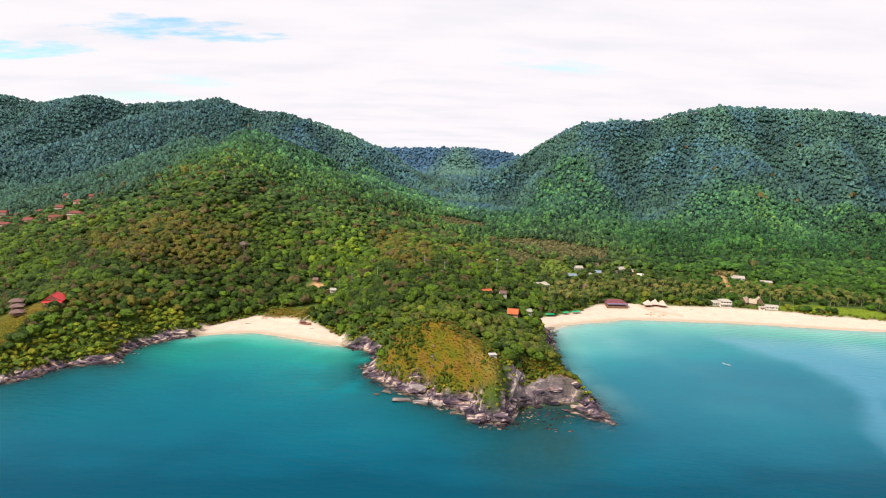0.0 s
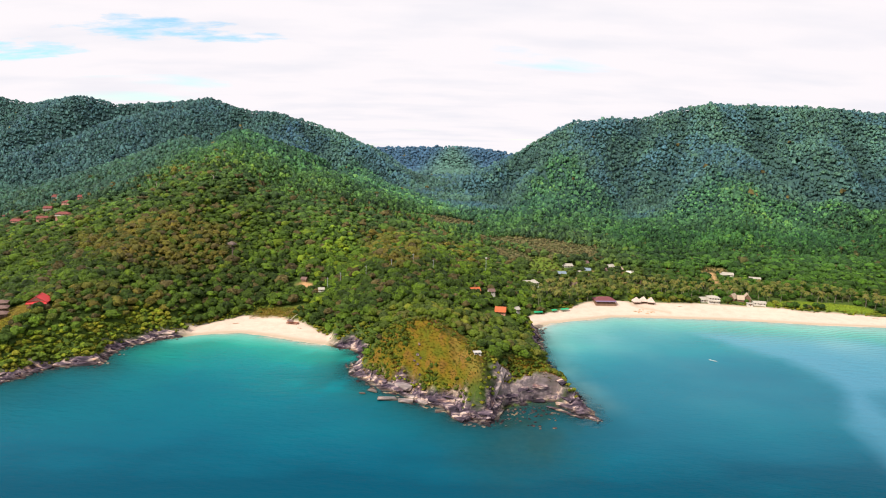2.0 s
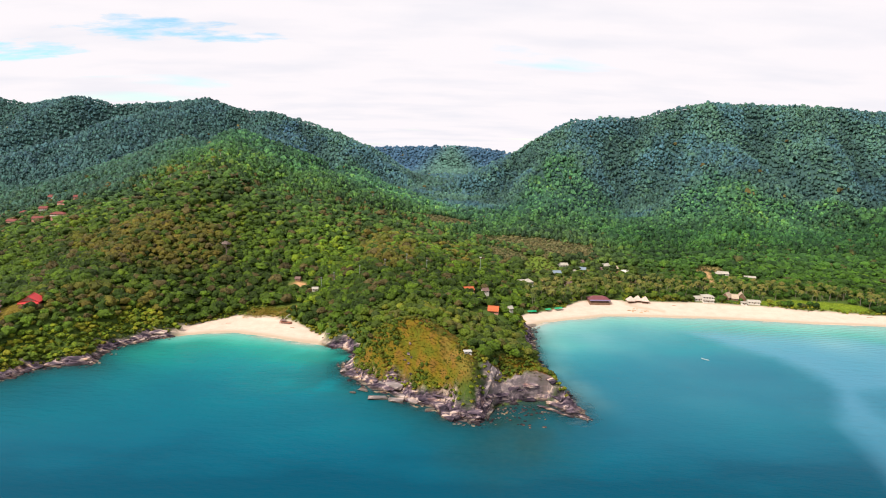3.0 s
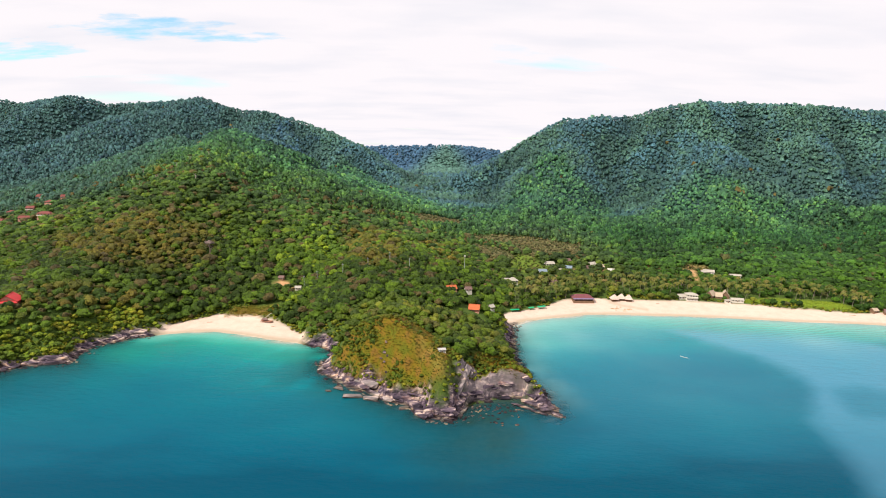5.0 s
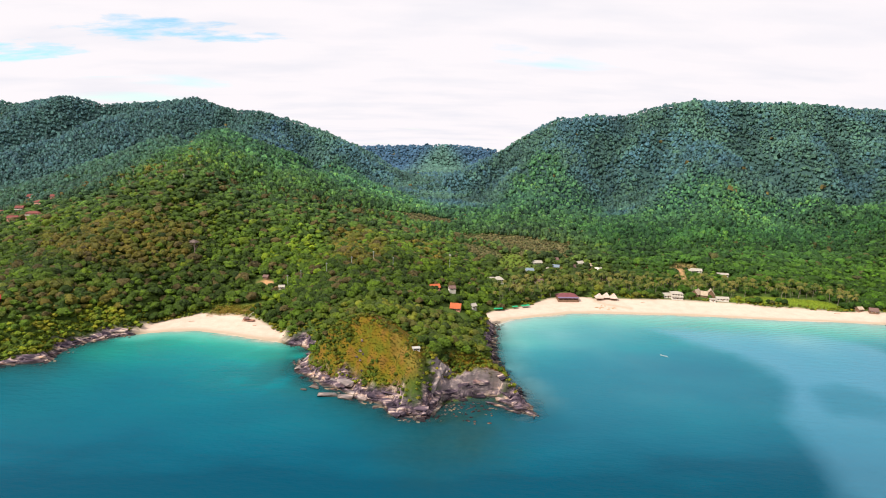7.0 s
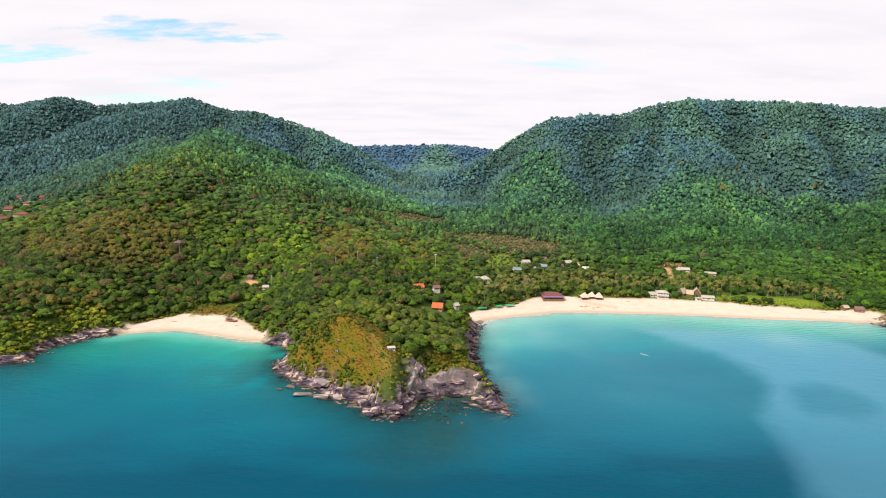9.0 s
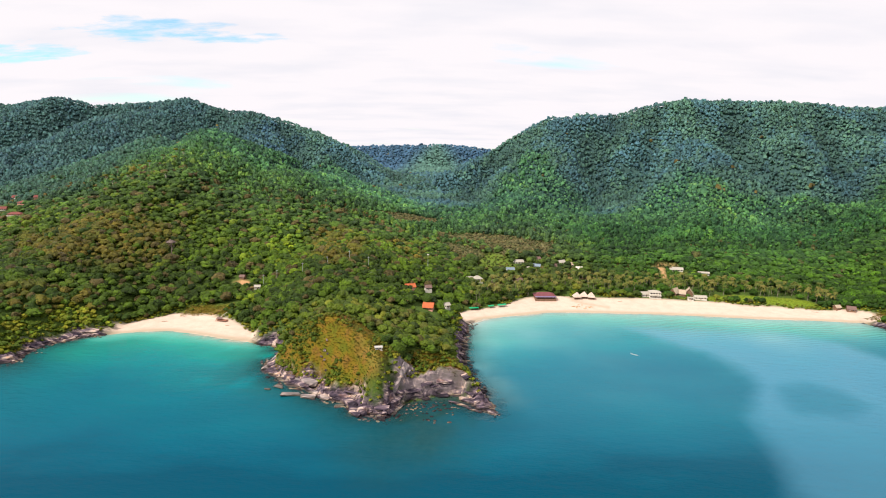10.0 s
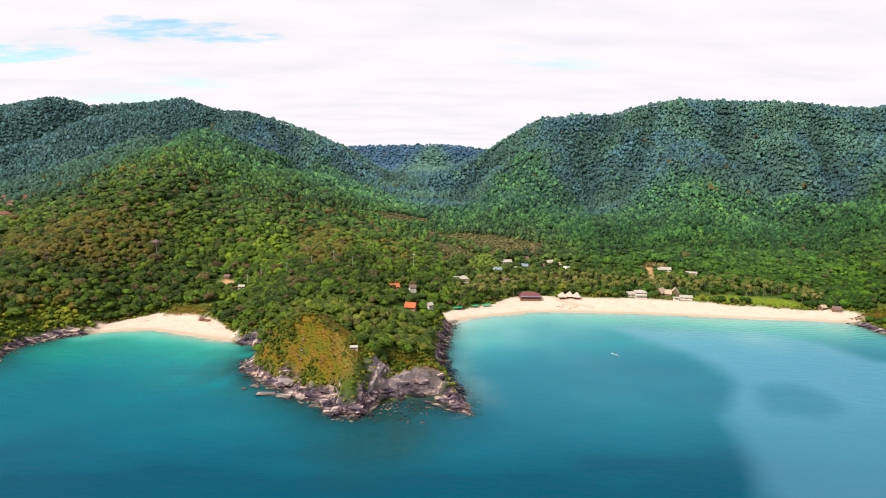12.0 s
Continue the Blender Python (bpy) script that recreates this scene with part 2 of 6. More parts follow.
def make_water():
    """Clear sea: the bed shows in the shallows, the body colour deepens with depth, and sky sheen is painted over the
    bay.
    """
    m, bsdf, add, link = material("sea_water", 0.10, 0.045)
    bsdf.inputs["IOR"].default_value = 1.33
    depth = attribute(add, "depth").outputs["Fac"]
    stretch = add("ShaderNodeMapping")
    stretch.inputs["Rotation"].default_value = (0, 0, 0.3)
    stretch.inputs["Scale"].default_value = (0.4, 1.0, 1.0)
    link(add("ShaderNodeNewGeometry").outputs["Position"], stretch.inputs[0])
    drift = noise_node(add, link, 0.016, 5, 0.55, stretch.outputs[0])
    mixd = add("ShaderNodeMath")
    mixd.operation = "MULTIPLY_ADD"
    link(drift, mixd.inputs[0])
    mixd.inputs[1].default_value = 0.42
    link(depth, mixd.inputs[2])
    col = ramp_node(add, link, mixd.outputs[0], [(0.16, (0.085, 0.41, 0.315)), (0.31, (0.006, 0.290, 0.230)), (0.50, (0.0, 0.192, 0.216)), (0.70, (0.0, 0.122, 0.172)), (0.90, (0.0, 0.084, 0.136)), (1.0, (0.0, 0.056, 0.098))])
    # pale bay tone, then the reflected sky's sheen painted into the colour
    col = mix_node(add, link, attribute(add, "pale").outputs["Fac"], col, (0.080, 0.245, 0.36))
    sheen = ramp_node(add, link, attribute(add, "pale").outputs["Fac"], [(0.5, (0, 0, 0)), (0.95, (0.36, 0.36, 0.36))])
    col = mix_node(add, link, sheen, col, (0.16, 0.34, 0.48))
    col = mix_node(add, link, attribute(add, "milk").outputs["Fac"], col, (0.25, 0.43, 0.42))
    weed = mix_node(add, link, noise_node(add, link, 0.25, 4, 0.6), (0.003, 0.034, 0.040), (0.022, 0.062, 0.056))
    col = mix_node(add, link, attribute(add, "reef").outputs["Fac"], col, weed)
    link(col, bsdf.inputs["Base Color"])
    clear = attribute(add, "clear").outputs["Fac"]
    alpha = ramp_node(add, link, clear, [(0.12, (1, 1, 1)), (0.45, (0.85, 0.85, 0.85)), (0.8, (0.55, 0.55, 0.55)), (1.0, (0.2, 0.2, 0.2))])
    link(alpha, bsdf.inputs["Alpha"])
    ripple = noise_node(add, link, 0.22, 6, 0.62, stretch.outputs[0])
    calm = ramp_node(add, link, noise_node(add, link, 0.007, 3, 0.5, stretch.outputs[0]), [(0.40, (0.3, 0.3, 0.3)), (0.62, (1.0, 1.0, 1.0))])
    # low wavelets running in to the bay's beach
    phase, crest, fade, high = (add("ShaderNodeMath") for _ in range(4))
    for node, kind, value in ((phase, "MULTIPLY_ADD", 1.25), (crest, "SINE", 0), (fade, "MULTIPLY", 0), (high, "MULTIPLY_ADD", 0.35)):
        node.operation = kind
        node.inputs[1].default_value = value
    link(attribute(add, "swell").outputs["Fac"], phase.inputs[0])
    stir = add("ShaderNodeMath")
    stir.operation = "MULTIPLY"
    stir.inputs[1].default_value = 9.0
    link(noise_node(add, link, 0.07, 3), stir.inputs[0])
    link(stir.outputs[0], phase.inputs[2])
    link(phase.outputs[0], crest.inputs[0])
    link(crest.outputs[0], fade.inputs[0])
    link(attribute(add, "lines").outputs["Fac"], fade.inputs[1])
    link(fade.outputs[0], high.inputs[0])
    link(ripple, high.inputs[2])
    b = bump_node(add, link, bsdf, high.outputs[0], 0.35, 1.3)
    link(calm, b.inputs["Strength"])
    return m


GROUND, WATER, ROCK, LEAF = make_ground(), make_water(), make_rock(), leaf_material("foliage")
PALE_ROCK = make_rock("bleached_rock", 0.24)
BARK = plain("bark", (0.16, 0.13, 0.10), 0.9, 0.1, 3.0, 0.4)
# ---------------------------------------------------------------- lie of the land
def hash01(ix, iy, seed):
    n = (ix.astype(np.int64) * 374761393 + iy.astype(np.int64) * 668265263 + seed * 974634777) & 0xFFFFFFFF
    n = ((n ^ (n >> 13)) * 1274126177) & 0xFFFFFFFF
    return ((n ^ (n >> 16)) & 0xFFFFFF) / float(0xFFFFFF)


def value_noise(x, y, seed=0):
    x0, y0 = np.floor(x), np.floor(y)
    u, v = x - x0, y - y0
    u, v = u * u * (3 - 2 * u), v * v * (3 - 2 * v)
    a, b = hash01(x0, y0, seed), hash01(x0 + 1, y0, seed)
    c, d = hash01(x0, y0 + 1, seed), hash01(x0 + 1, y0 + 1, seed)
    return ((a * (1 - u) + b * u) * (1 - v) + (c * (1 - u) + d * u) * v) * 2 - 1


def fbm(x, y, size, octaves=4, seed=0):
    total, amp, norm = 0, 1.0, 0.0
    for k in range(octaves):
        total = total + amp * value_noise(x / size + 17.3 * k, y / size - 9.1 * k, seed + k)
        norm, amp, size = norm + amp, amp * 0.5, size * 0.5
    return total / norm


def smooth(lo, hi, v):
    s = np.clip((v - lo) / (hi - lo), 0, 1)
    return s * s * (3 - 2 * s)


# shorelines in plan, walked with the land on the left-hand side
WEST_ROCKS = [(-4000, 60), (-900, 160), (-450, 265), (-330, 325), (-291, 350), (-275, 367), (-269, 379), (-258, 386),
              (-239, 391), (-241, 403), (-243, 417), (-233, 433), (-223, 445), (-208, 452)]
COVE_BEACH = [(-208, 452), (-187, 463), (-164, 466), (-138, 460), (-107, 449), (-83, 443)]
HEADLAND = [(-83, 443), (-68, 436), (-55, 424), (-61, 405), (-57, 388), (-38, 369), (-22, 360), (-12, 350), (0, 341),
            (11, 341), (16, 329), (27, 324), (36, 322), (41, 332), (47, 345), (62, 352), (79, 356), (85, 347), (92, 338),
            (98, 330), (103, 332), (101, 346), (97, 364), (91, 381), (86, 400), (85, 430), (87, 462), (89, 486), (92, 500), (96, 510)]
BAY_BEACH = [(96, 510), (108, 521), (137, 532), (168, 545), (196, 548), (223, 548), (279, 549), (331, 545), (378, 541),
             (417, 541), (468, 537)]
EAST_ROCKS = [(468, 537), (476, 524), (480, 504), (505, 470), (580, 430), (900, 330), (4000, 200)]
INLAND = [(4000, 4400), (-4000, 4400)]


def to_line(x, y, line):
    """Distance to an open line."""
    best = np.full(x.shape, 1e9)
    for (ax, ay), (bx, by) in zip(line, line[1:]):
        dx, dy = bx - ax, by - ay
        s = np.clip(((x - ax) * dx + (y - ay) * dy) / (dx * dx + dy * dy), 0, 1)
        best = np.minimum(best, np.hypot(x - ax - s * dx, y - ay - s * dy))
    return best


def inside(x, y, ring):
    odd = np.zeros(x.shape, bool)
    for (ax, ay), (bx, by) in zip(ring, ring[1:] + ring[:1]):
        if ay == by:
            continue
        odd ^= ((ay > y) != (by > y)) & (x < (bx - ax) * (y - ay) / (by - ay) + ax)
    return odd


def in_zone(x, y, ring, soft=6.0):
    """1 inside a closed outline, falling to 0 over soft metres outside it, with a ragged edge."""
    d = np.where(inside(x, y, ring), -1.0, 1.0) * to_line(x, y, ring + ring[:1])
    return smooth(soft, -soft, d + fbm(x, y, 14, 3, 51) * 5)


# crests: (x, y, height) along each, and how steeply its flanks fall
CRESTS = [
    ([(-305, 425, 30), (-300, 520, 43), (-300, 650, 70), (-315, 800, 105), (-345, 950, 132), (-405, 1134, 158)], 0.36),
    ([(-405, 1134, 158), (-457, 1120, 146), (-526, 1080, 113), (-590, 1030, 88), (-650, 960, 48)], 0.42),
    ([(-500, 880, 40), (-620, 860, 32), (-800, 800, 28)], 0.22),
    ([(-9, 389, 37), (0, 430, 32), (-10, 500, 35), (-30, 600, 44), (-50, 720, 44), (-90, 820, 54), (-139, 880, 76),
      (-235, 1000, 106), (-310, 1060, 127), (-405, 1134, 158)], 0.36),
    ([(-9, 389, 37), (-40, 399, 26)], 0.6),
    ([(-9, 389, 37), (14, 370, 33), (27, 352, 29), (31, 344, 19)], 0.8),
    ([(24, 360, 32), (44, 366, 27), (62, 375, 23), (84, 382, 14)], 0.55),
    ([(-20, 500, 34), (30, 500, 22), (55, 550, 12), (50, 640, 18), (10, 720, 34)], 0.34),
    ([(-2600, 1600, 220), (-1271, 1650, 229), (-1153, 1650, 211), (-1006, 1620, 233), (-915, 1650, 214), (-817, 1660, 222),
      (-661, 1650, 236), (-565, 1620, 216), (-463, 1590, 209), (-365, 1560, 188), (-285, 1530, 161), (-215, 1500, 134),
      (-144, 1450, 90), (-67, 1350, 40)], 0.66),
    ([(-463, 1590, 203), (-400, 1420, 120), (-330, 1290, 66)], 0.55),
    ([(-285, 1530, 153), (-200, 1360, 78), (-130, 1230, 40)], 0.5),
    ([(-180, 900, 88), (-150, 730, 58), (-134, 600, 26), (-128, 550, 16)], 0.3),
    ([(-661, 1650, 236), (-708, 1560, 204), (-787, 1480, 186), (-840, 1420, 146), (-919, 1350, 114), (-978, 1250, 73),
      (-1010, 1100, 45)], 0.55),
    ([(-1006, 1620, 233), (-1060, 1480, 150), (-1120, 1350, 90)], 0.6),
    ([(-900, 2350, 90), (-361, 2300, 100), (-141, 2300, 112), (78, 2250, 121), (164, 2250, 112), (317, 2250, 72)], 0.3),
    ([(-2, 1300, 50), (61, 1350, 78), (136, 1400, 108), (246, 1440, 146), (328, 1455, 204), (475, 1470, 226), (603, 1455, 252),
      (643, 1455, 258), (813, 1420, 254), (1065, 1370, 249), (1700, 1300, 231), (2800, 1300, 160)], 0.8),
    ([(328, 1455, 206), (296, 1330, 150), (262, 1210, 96), (215, 1090, 50), (150, 990, 26)], 0.62),
    ([(643, 1455, 258), (612, 1300, 164), (572, 1140, 92), (500, 980, 44), (430, 860, 22)], 0.58),
    ([(813, 1420, 250), (790, 1290, 175), (770, 1160, 108), (700, 1020, 60)], 0.62),
    ([(1000, 1380, 246), (960, 1200, 160), (840, 1000, 90), (690, 830, 45), (590, 660, 28), (530, 560, 18)], 0.45),
]


# stream beds cut into the flanks: line, depth, half width
VALLEYS = [([(470, 1440), (405, 1373), (363, 1192), (350, 1060)], 26, 70), ([(720, 1360), (687, 1273), (700, 1199), (760, 1080)], 30, 62),
           ([(900, 1330), (850, 1152), (800, 1040)], 26, 60), ([(560, 1430), (520, 1330), (470, 1240), (420, 1180)], 16, 45), ([(200, 1440), (150, 1330), (90, 1180)], 18, 55),
           ([(-540, 1560), (-500, 1420), (-480, 1300)], 24, 60), ([(-360, 1520), (-290, 1400), (-250, 1280)], 20, 55), ([(-880, 1570), (-940, 1510), (-1030, 1430)], 40, 80)]


def crest_height(x, y, line, slope):
    best = np.full(x.shape, -1e3)
    for (ax, ay, az), (bx, by, bz) in zip(line, line[1:]):
        dx, dy = bx - ax, by - ay
        s = np.clip(((x - ax) * dx + (y - ay) * dy) / (dx * dx + dy * dy), 0, 1)
        d = np.hypot(x - ax - s * dx, y - ay - s * dy)
        z = az + s * (bz - az)
        soft = 9 + 0.12 * z
        best = np.maximum(best, z - slope * (np.sqrt(d * d + soft * soft) - soft))
    return best


def shore(x, y):
    """Signed distance from the shoreline (inland positive), share of rock, share of the high cliff."""
    wob = 3.0 * smooth(60, 8, to_line(x, y, HEADLAND)) + 3.0 * smooth(60, 8, to_line(x, y, WEST_ROCKS))
    wx, wy = x + wob * fbm(x, y, 13, 3, 3), y + wob * fbm(x, y, 13, 3, 7)
    ring = WEST_ROCKS + COVE_BEACH[1:] + HEADLAND[1:] + BAY_BEACH[1:] + EAST_ROCKS[1:] + INLAND
    rocky = np.minimum(np.minimum(to_line(wx, wy, WEST_ROCKS), to_line(wx, wy, HEADLAND[:-1])), to_line(wx, wy, EAST_ROCKS))
    sandy = np.minimum(to_line(wx, wy, COVE_BEACH), to_line(wx, wy, BAY_BEACH))
    s = np.minimum(rocky, sandy) * np.where(inside(wx, wy, ring), 1, -1)
    rock = smooth(-5, 5, sandy - rocky - np.where(x > 0, 3.5, 0.0))
    cliff = smooth(12, 4, to_line(x, y, [(44, 351), (62, 355), (79, 358)])) * (y > 338)
    return s, rock, cliff


def land(x, y):
    """Height of the ground and the seabed, with the shore's shares."""
    s, rock, cliff = shore(x, y)
    hill = 3 + 0.05 * np.clip(y - 560, 0, 900)
    k = 4.0
    total = np.exp(hill / k)
    for line, slope in CRESTS:
        total = total + np.exp(np.clip(crest_height(x, y, line, slope), -60, 400) / k)
    hill = k * np.log(total)
    rough = smooth(20, 120, hill)
    gully = np.abs(fbm(x + 30 * fbm(x, y, 200, 2, 27), y * 0.4, 170, 2, 23))
    hill = hill + rough * (fbm(x, y, 200, 3, 11) * 7 - 14 * smooth(0.3, 0.0, gully) * smooth(1000, 1150, y) * smooth(1450, 1340, y) - 9 * smooth(0.22, 0.0, gully) * (y < 1300) + 1)
    for line, cut, half in VALLEYS:
        hill = hill - cut * smooth(half, 0, to_line(x, y, line) + 14 * fbm(x, y, 80, 2, 29)) * smooth(15, 60, hill)
    hill = hill + fbm(x, y, 40, 3, 31) * 1.6
    hill = np.maximum(hill, 2.5 + 0.6 * fbm(x, y, 30, 2, 5))
    beach_cap = np.where(s < 34, 0.075 * s, 2.55 + 0.42 * (s - 34))
    crag = 1.3 * (0.5 - np.abs(fbm(0.8 * x + 0.6 * y, 0.35 * (0.8 * y - 0.6 * x), 8, 4, 43)) * 2) + 0.5 * fbm(x, y, 3.5, 2, 45)
    rise = np.where(s < 2.5, 0.3 * s, 0.75 + 1.35 * np.clip(s - 2.5, 0, 5.5))
    rise = rise * np.where(x < -100, 0.6 + 0.35 * fbm(x, y, 30, 2, 47), 0.85 + 0.3 * fbm(x, y, 24, 2, 47)) + np.where(x < -100, 0.8, 1.45) * np.maximum(s - 8, 0)
    bluff = smooth(21, 9, to_line(x, y, [(14, 335), (22, 341), (31, 347)]))
    rise = rise * (1 + 0.75 * bluff)
    rock_cap = rise + np.minimum(rise, 9) * 0.28 * crag + crag * np.clip(s, 0, 2) * 0.6
    rock_cap = rock_cap + cliff * np.clip(s - 1.5, 0, 3.5) * (2.5 + 1.3 * smooth(50, 64, x))
    cap = beach_cap * (1 - rock) + rock_cap * rock
    top = -2.0 * np.log(np.exp(np.clip(-hill, -400, 0) / 2.0) + np.exp(-np.clip(cap, -5, 400) / 2.0))
    top = np.where(np.minimum(hill, cap) > 60, np.minimum(hill, cap), top)
    top = np.where(s < 8, np.minimum(hill, cap), top)
    bed = np.maximum(-0.055 * np.abs(s) * (1 - rock) - 0.16 * np.abs(s) * rock, -14) + rock * crag * np.clip(-s, 0, 6) * 0.12
    bed = np.minimum(bed, -0.02)
    return np.where(s > 0, np.maximum(top, 0.02), bed), s, rock, cliff
# ---------------------------------------------------------------- meshes from arrays
def array_mesh(name, verts, faces, mat, smooth_faces=False, attrs=(), domain="POINT"):
    """A mesh from numpy arrays; attrs: (name, values), numbers or colours."""
    me = bpy.data.meshes.new(name)
    n, k = faces.shape
    me.vertices.add(len(verts))
    me.vertices.foreach_set("co", np.ascontiguousarray(verts, np.float32).ravel())
    me.loops.add(n * k)
    me.loops.foreach_set("vertex_index", np.ascontiguousarray(faces, np.int32).ravel())
    me.polygons.add(n)
    me.polygons.foreach_set("loop_start", np.arange(0, n * k, k, dtype=np.int32))
    me.polygons.foreach_set("use_smooth", np.full(n, smooth_faces))
    for key, values in attrs:
        if key == "custom_normal":
            me.attributes.new(key, "FLOAT_VECTOR", "POINT").data.foreach_set("vector", values.astype(np.float32).ravel())
        elif values.ndim == 1:
            me.attributes.new(key, "FLOAT", domain).data.foreach_set("value", values.astype(np.float32))
        else:
            a = me.attributes.new(key, "FLOAT_COLOR", domain)
            a.data.foreach_set("color", np.concatenate([values, np.ones((len(values), 1))], 1).astype(np.float32).ravel())
    me.update()
    if mat:
        me.materials.append(mat)
    return me


def grid_faces(nx, ny):
    i = np.arange(nx * ny).reshape(ny, nx)
    return np.stack([i[:-1, :-1], i[:-1, 1:], i[1:, 1:], i[1:, :-1]], -1).reshape(-1, 4)


def steps(*runs):
    """Grid lines: runs of (from, to, spacing), joined."""
    return np.unique(np.concatenate([np.arange(a, b, s) for a, b, s in runs] + [[runs[-1][1]]]).astype(float))


# zones of the plan
KNOLL_GRASS = [(-50, 388), (-34, 404), (-14, 408), (10, 398), (27, 374), (38, 354), (28, 336), (4, 346), (-22, 360), (-44, 374)]
CLIFF_GRASS = [(44, 356), (52, 372), (84, 380), (90, 366), (82, 359), (64, 357), (52, 354)]
WEST_GRASS = [(-352, 380), (-308, 374), (-303, 404), (-318, 440), (-352, 436)]
COVE_GRASS = [(-168, 500), (-128, 497), (-122, 514), (-160, 516)]
BEACH_LAWN = [(345, 591), (400, 583), (455, 575), (446, 596), (378, 608), (346, 604)]
EAST_GRASS = [(476, 548), (500, 520), (560, 490), (560, 520), (510, 556)]
PLANTATIONS = [[(-43, 876), (8, 962), (72, 997), (46, 921), (-6, 861)], [(53, 874), (132, 877), (183, 853), (226, 825), (212, 765), (142, 753), (118, 812), (62, 840)],
               [(45, 818), (85, 806), (121, 781), (108, 710), (74, 736)]]
ORCHARD = [(115, 761), (143, 761), (152, 698), (125, 672), (104, 690)]
SCAR = [(328, 714), (344, 736), (366, 734), (358, 711), (340, 706)]
PALM_GROVE = [(96, 560), (150, 580), (200, 606), (300, 600), (390, 600), (470, 580), (490, 620), (380, 650), (250, 660), (150, 640), (96, 620)]
CREEK = [(200, 606), (199, 592), (204, 580), (216, 572), (232, 566)]
COVE_PATH = [(-141, 496), (-137, 506), (-128, 512), (-116, 517)]
TRACK = [(318, 715), (336, 707), (353, 702), (336, 706), (326, 669), (318, 640)]
HAMLET = [(110, 600), (190, 640), (330, 690), (330, 720), (190, 740), (110, 680)]


# cleared sites of the buildings: x, y, radius
SITES = [(-308, 427, 9), (-327, 420, 6), (-333, 428, 6), (-326, 411, 6), (-127, 486, 8), (-134, 562, 11), (-114, 548, 5), (35, 542, 10), (55, 484, 11), (55, 477, 8),
         (52, 554, 7), (103, 626, 11), (28, 352, 4), (172, 588, 15), (217, 592, 11), (289, 598, 12), (316, 604, 6), (329, 603, 6), (337, 592, 10),
         (352, 698, 10), (378, 684, 9), (160, 718, 8), (180, 700, 7), (214, 724, 8), (224, 716, 6), (230, 695, 8), (185, 735, 7), (146, 683, 7),
         (476, 566, 6), (466, 572, 5), (71, 502, 5), (-656, 827, 12), (-597, 757, 14), (-565, 762, 9), (-577, 800, 9), (-515, 740, 9), (-484, 733, 12),
         (-585, 872, 8), (-519, 797, 9), (-508, 803, 7), (-624, 822, 8), (145, 576, 6), (196, 604, 5), (325, 690, 7), (328, 710, 6), (322, 672, 5), (92, 545, 6), (112, 554, 5), (122, 559, 6)]


def near_site(x, y):
    """1 over a building's plot, which opens towards the sea."""
    best = np.zeros(x.shape)
    for sx, sy, r in SITES:
        dy = np.where(y < sy, (sy - y) / (r + (13 if sx < -450 else 7)), (y - sy) / (r + 0.5))
        best = np.maximum(best, smooth(1.15, 0.95, np.hypot((x - sx) / (r + 0.5), dy)))
    return best


def sand_reach(x, y):
    """How far the sand runs inland: narrow at the beaches' ends."""
    bay = to_line(x, y, BAY_BEACH) < to_line(x, y, COVE_BEACH)
    reach = np.where(bay, 24 + 20 * smooth(96, 170, x) - 10 * smooth(300, 460, x), 12 + 20 * smooth(-212, -170, x) * smooth(-80, -130, x) + 6)
    return reach + fbm(x, y, 12, 3, 61) * 3


# outline of the sky sheen painted on the bay
SKY_SHEEN = [(223, 509), (251, 483), (278, 442), (290, 390), (268, 358), (257, 324), (250, 274), (243, 254), (225, 190), (480, 150), (620, 300), (540, 400), (426, 438), (409, 472), (388, 502), (347, 522)]
POINT_BED = [(-30, 342), (0, 316), (14, 288), (40, 266), (72, 276), (90, 322), (70, 350), (30, 345)]
CLIFF_REEF = [(28, 326), (40, 350), (62, 356), (84, 350), (90, 342), (78, 334), (62, 318), (40, 312)]
# patch where the painted sheen is weaker
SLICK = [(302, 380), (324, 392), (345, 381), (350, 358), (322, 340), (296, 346)]


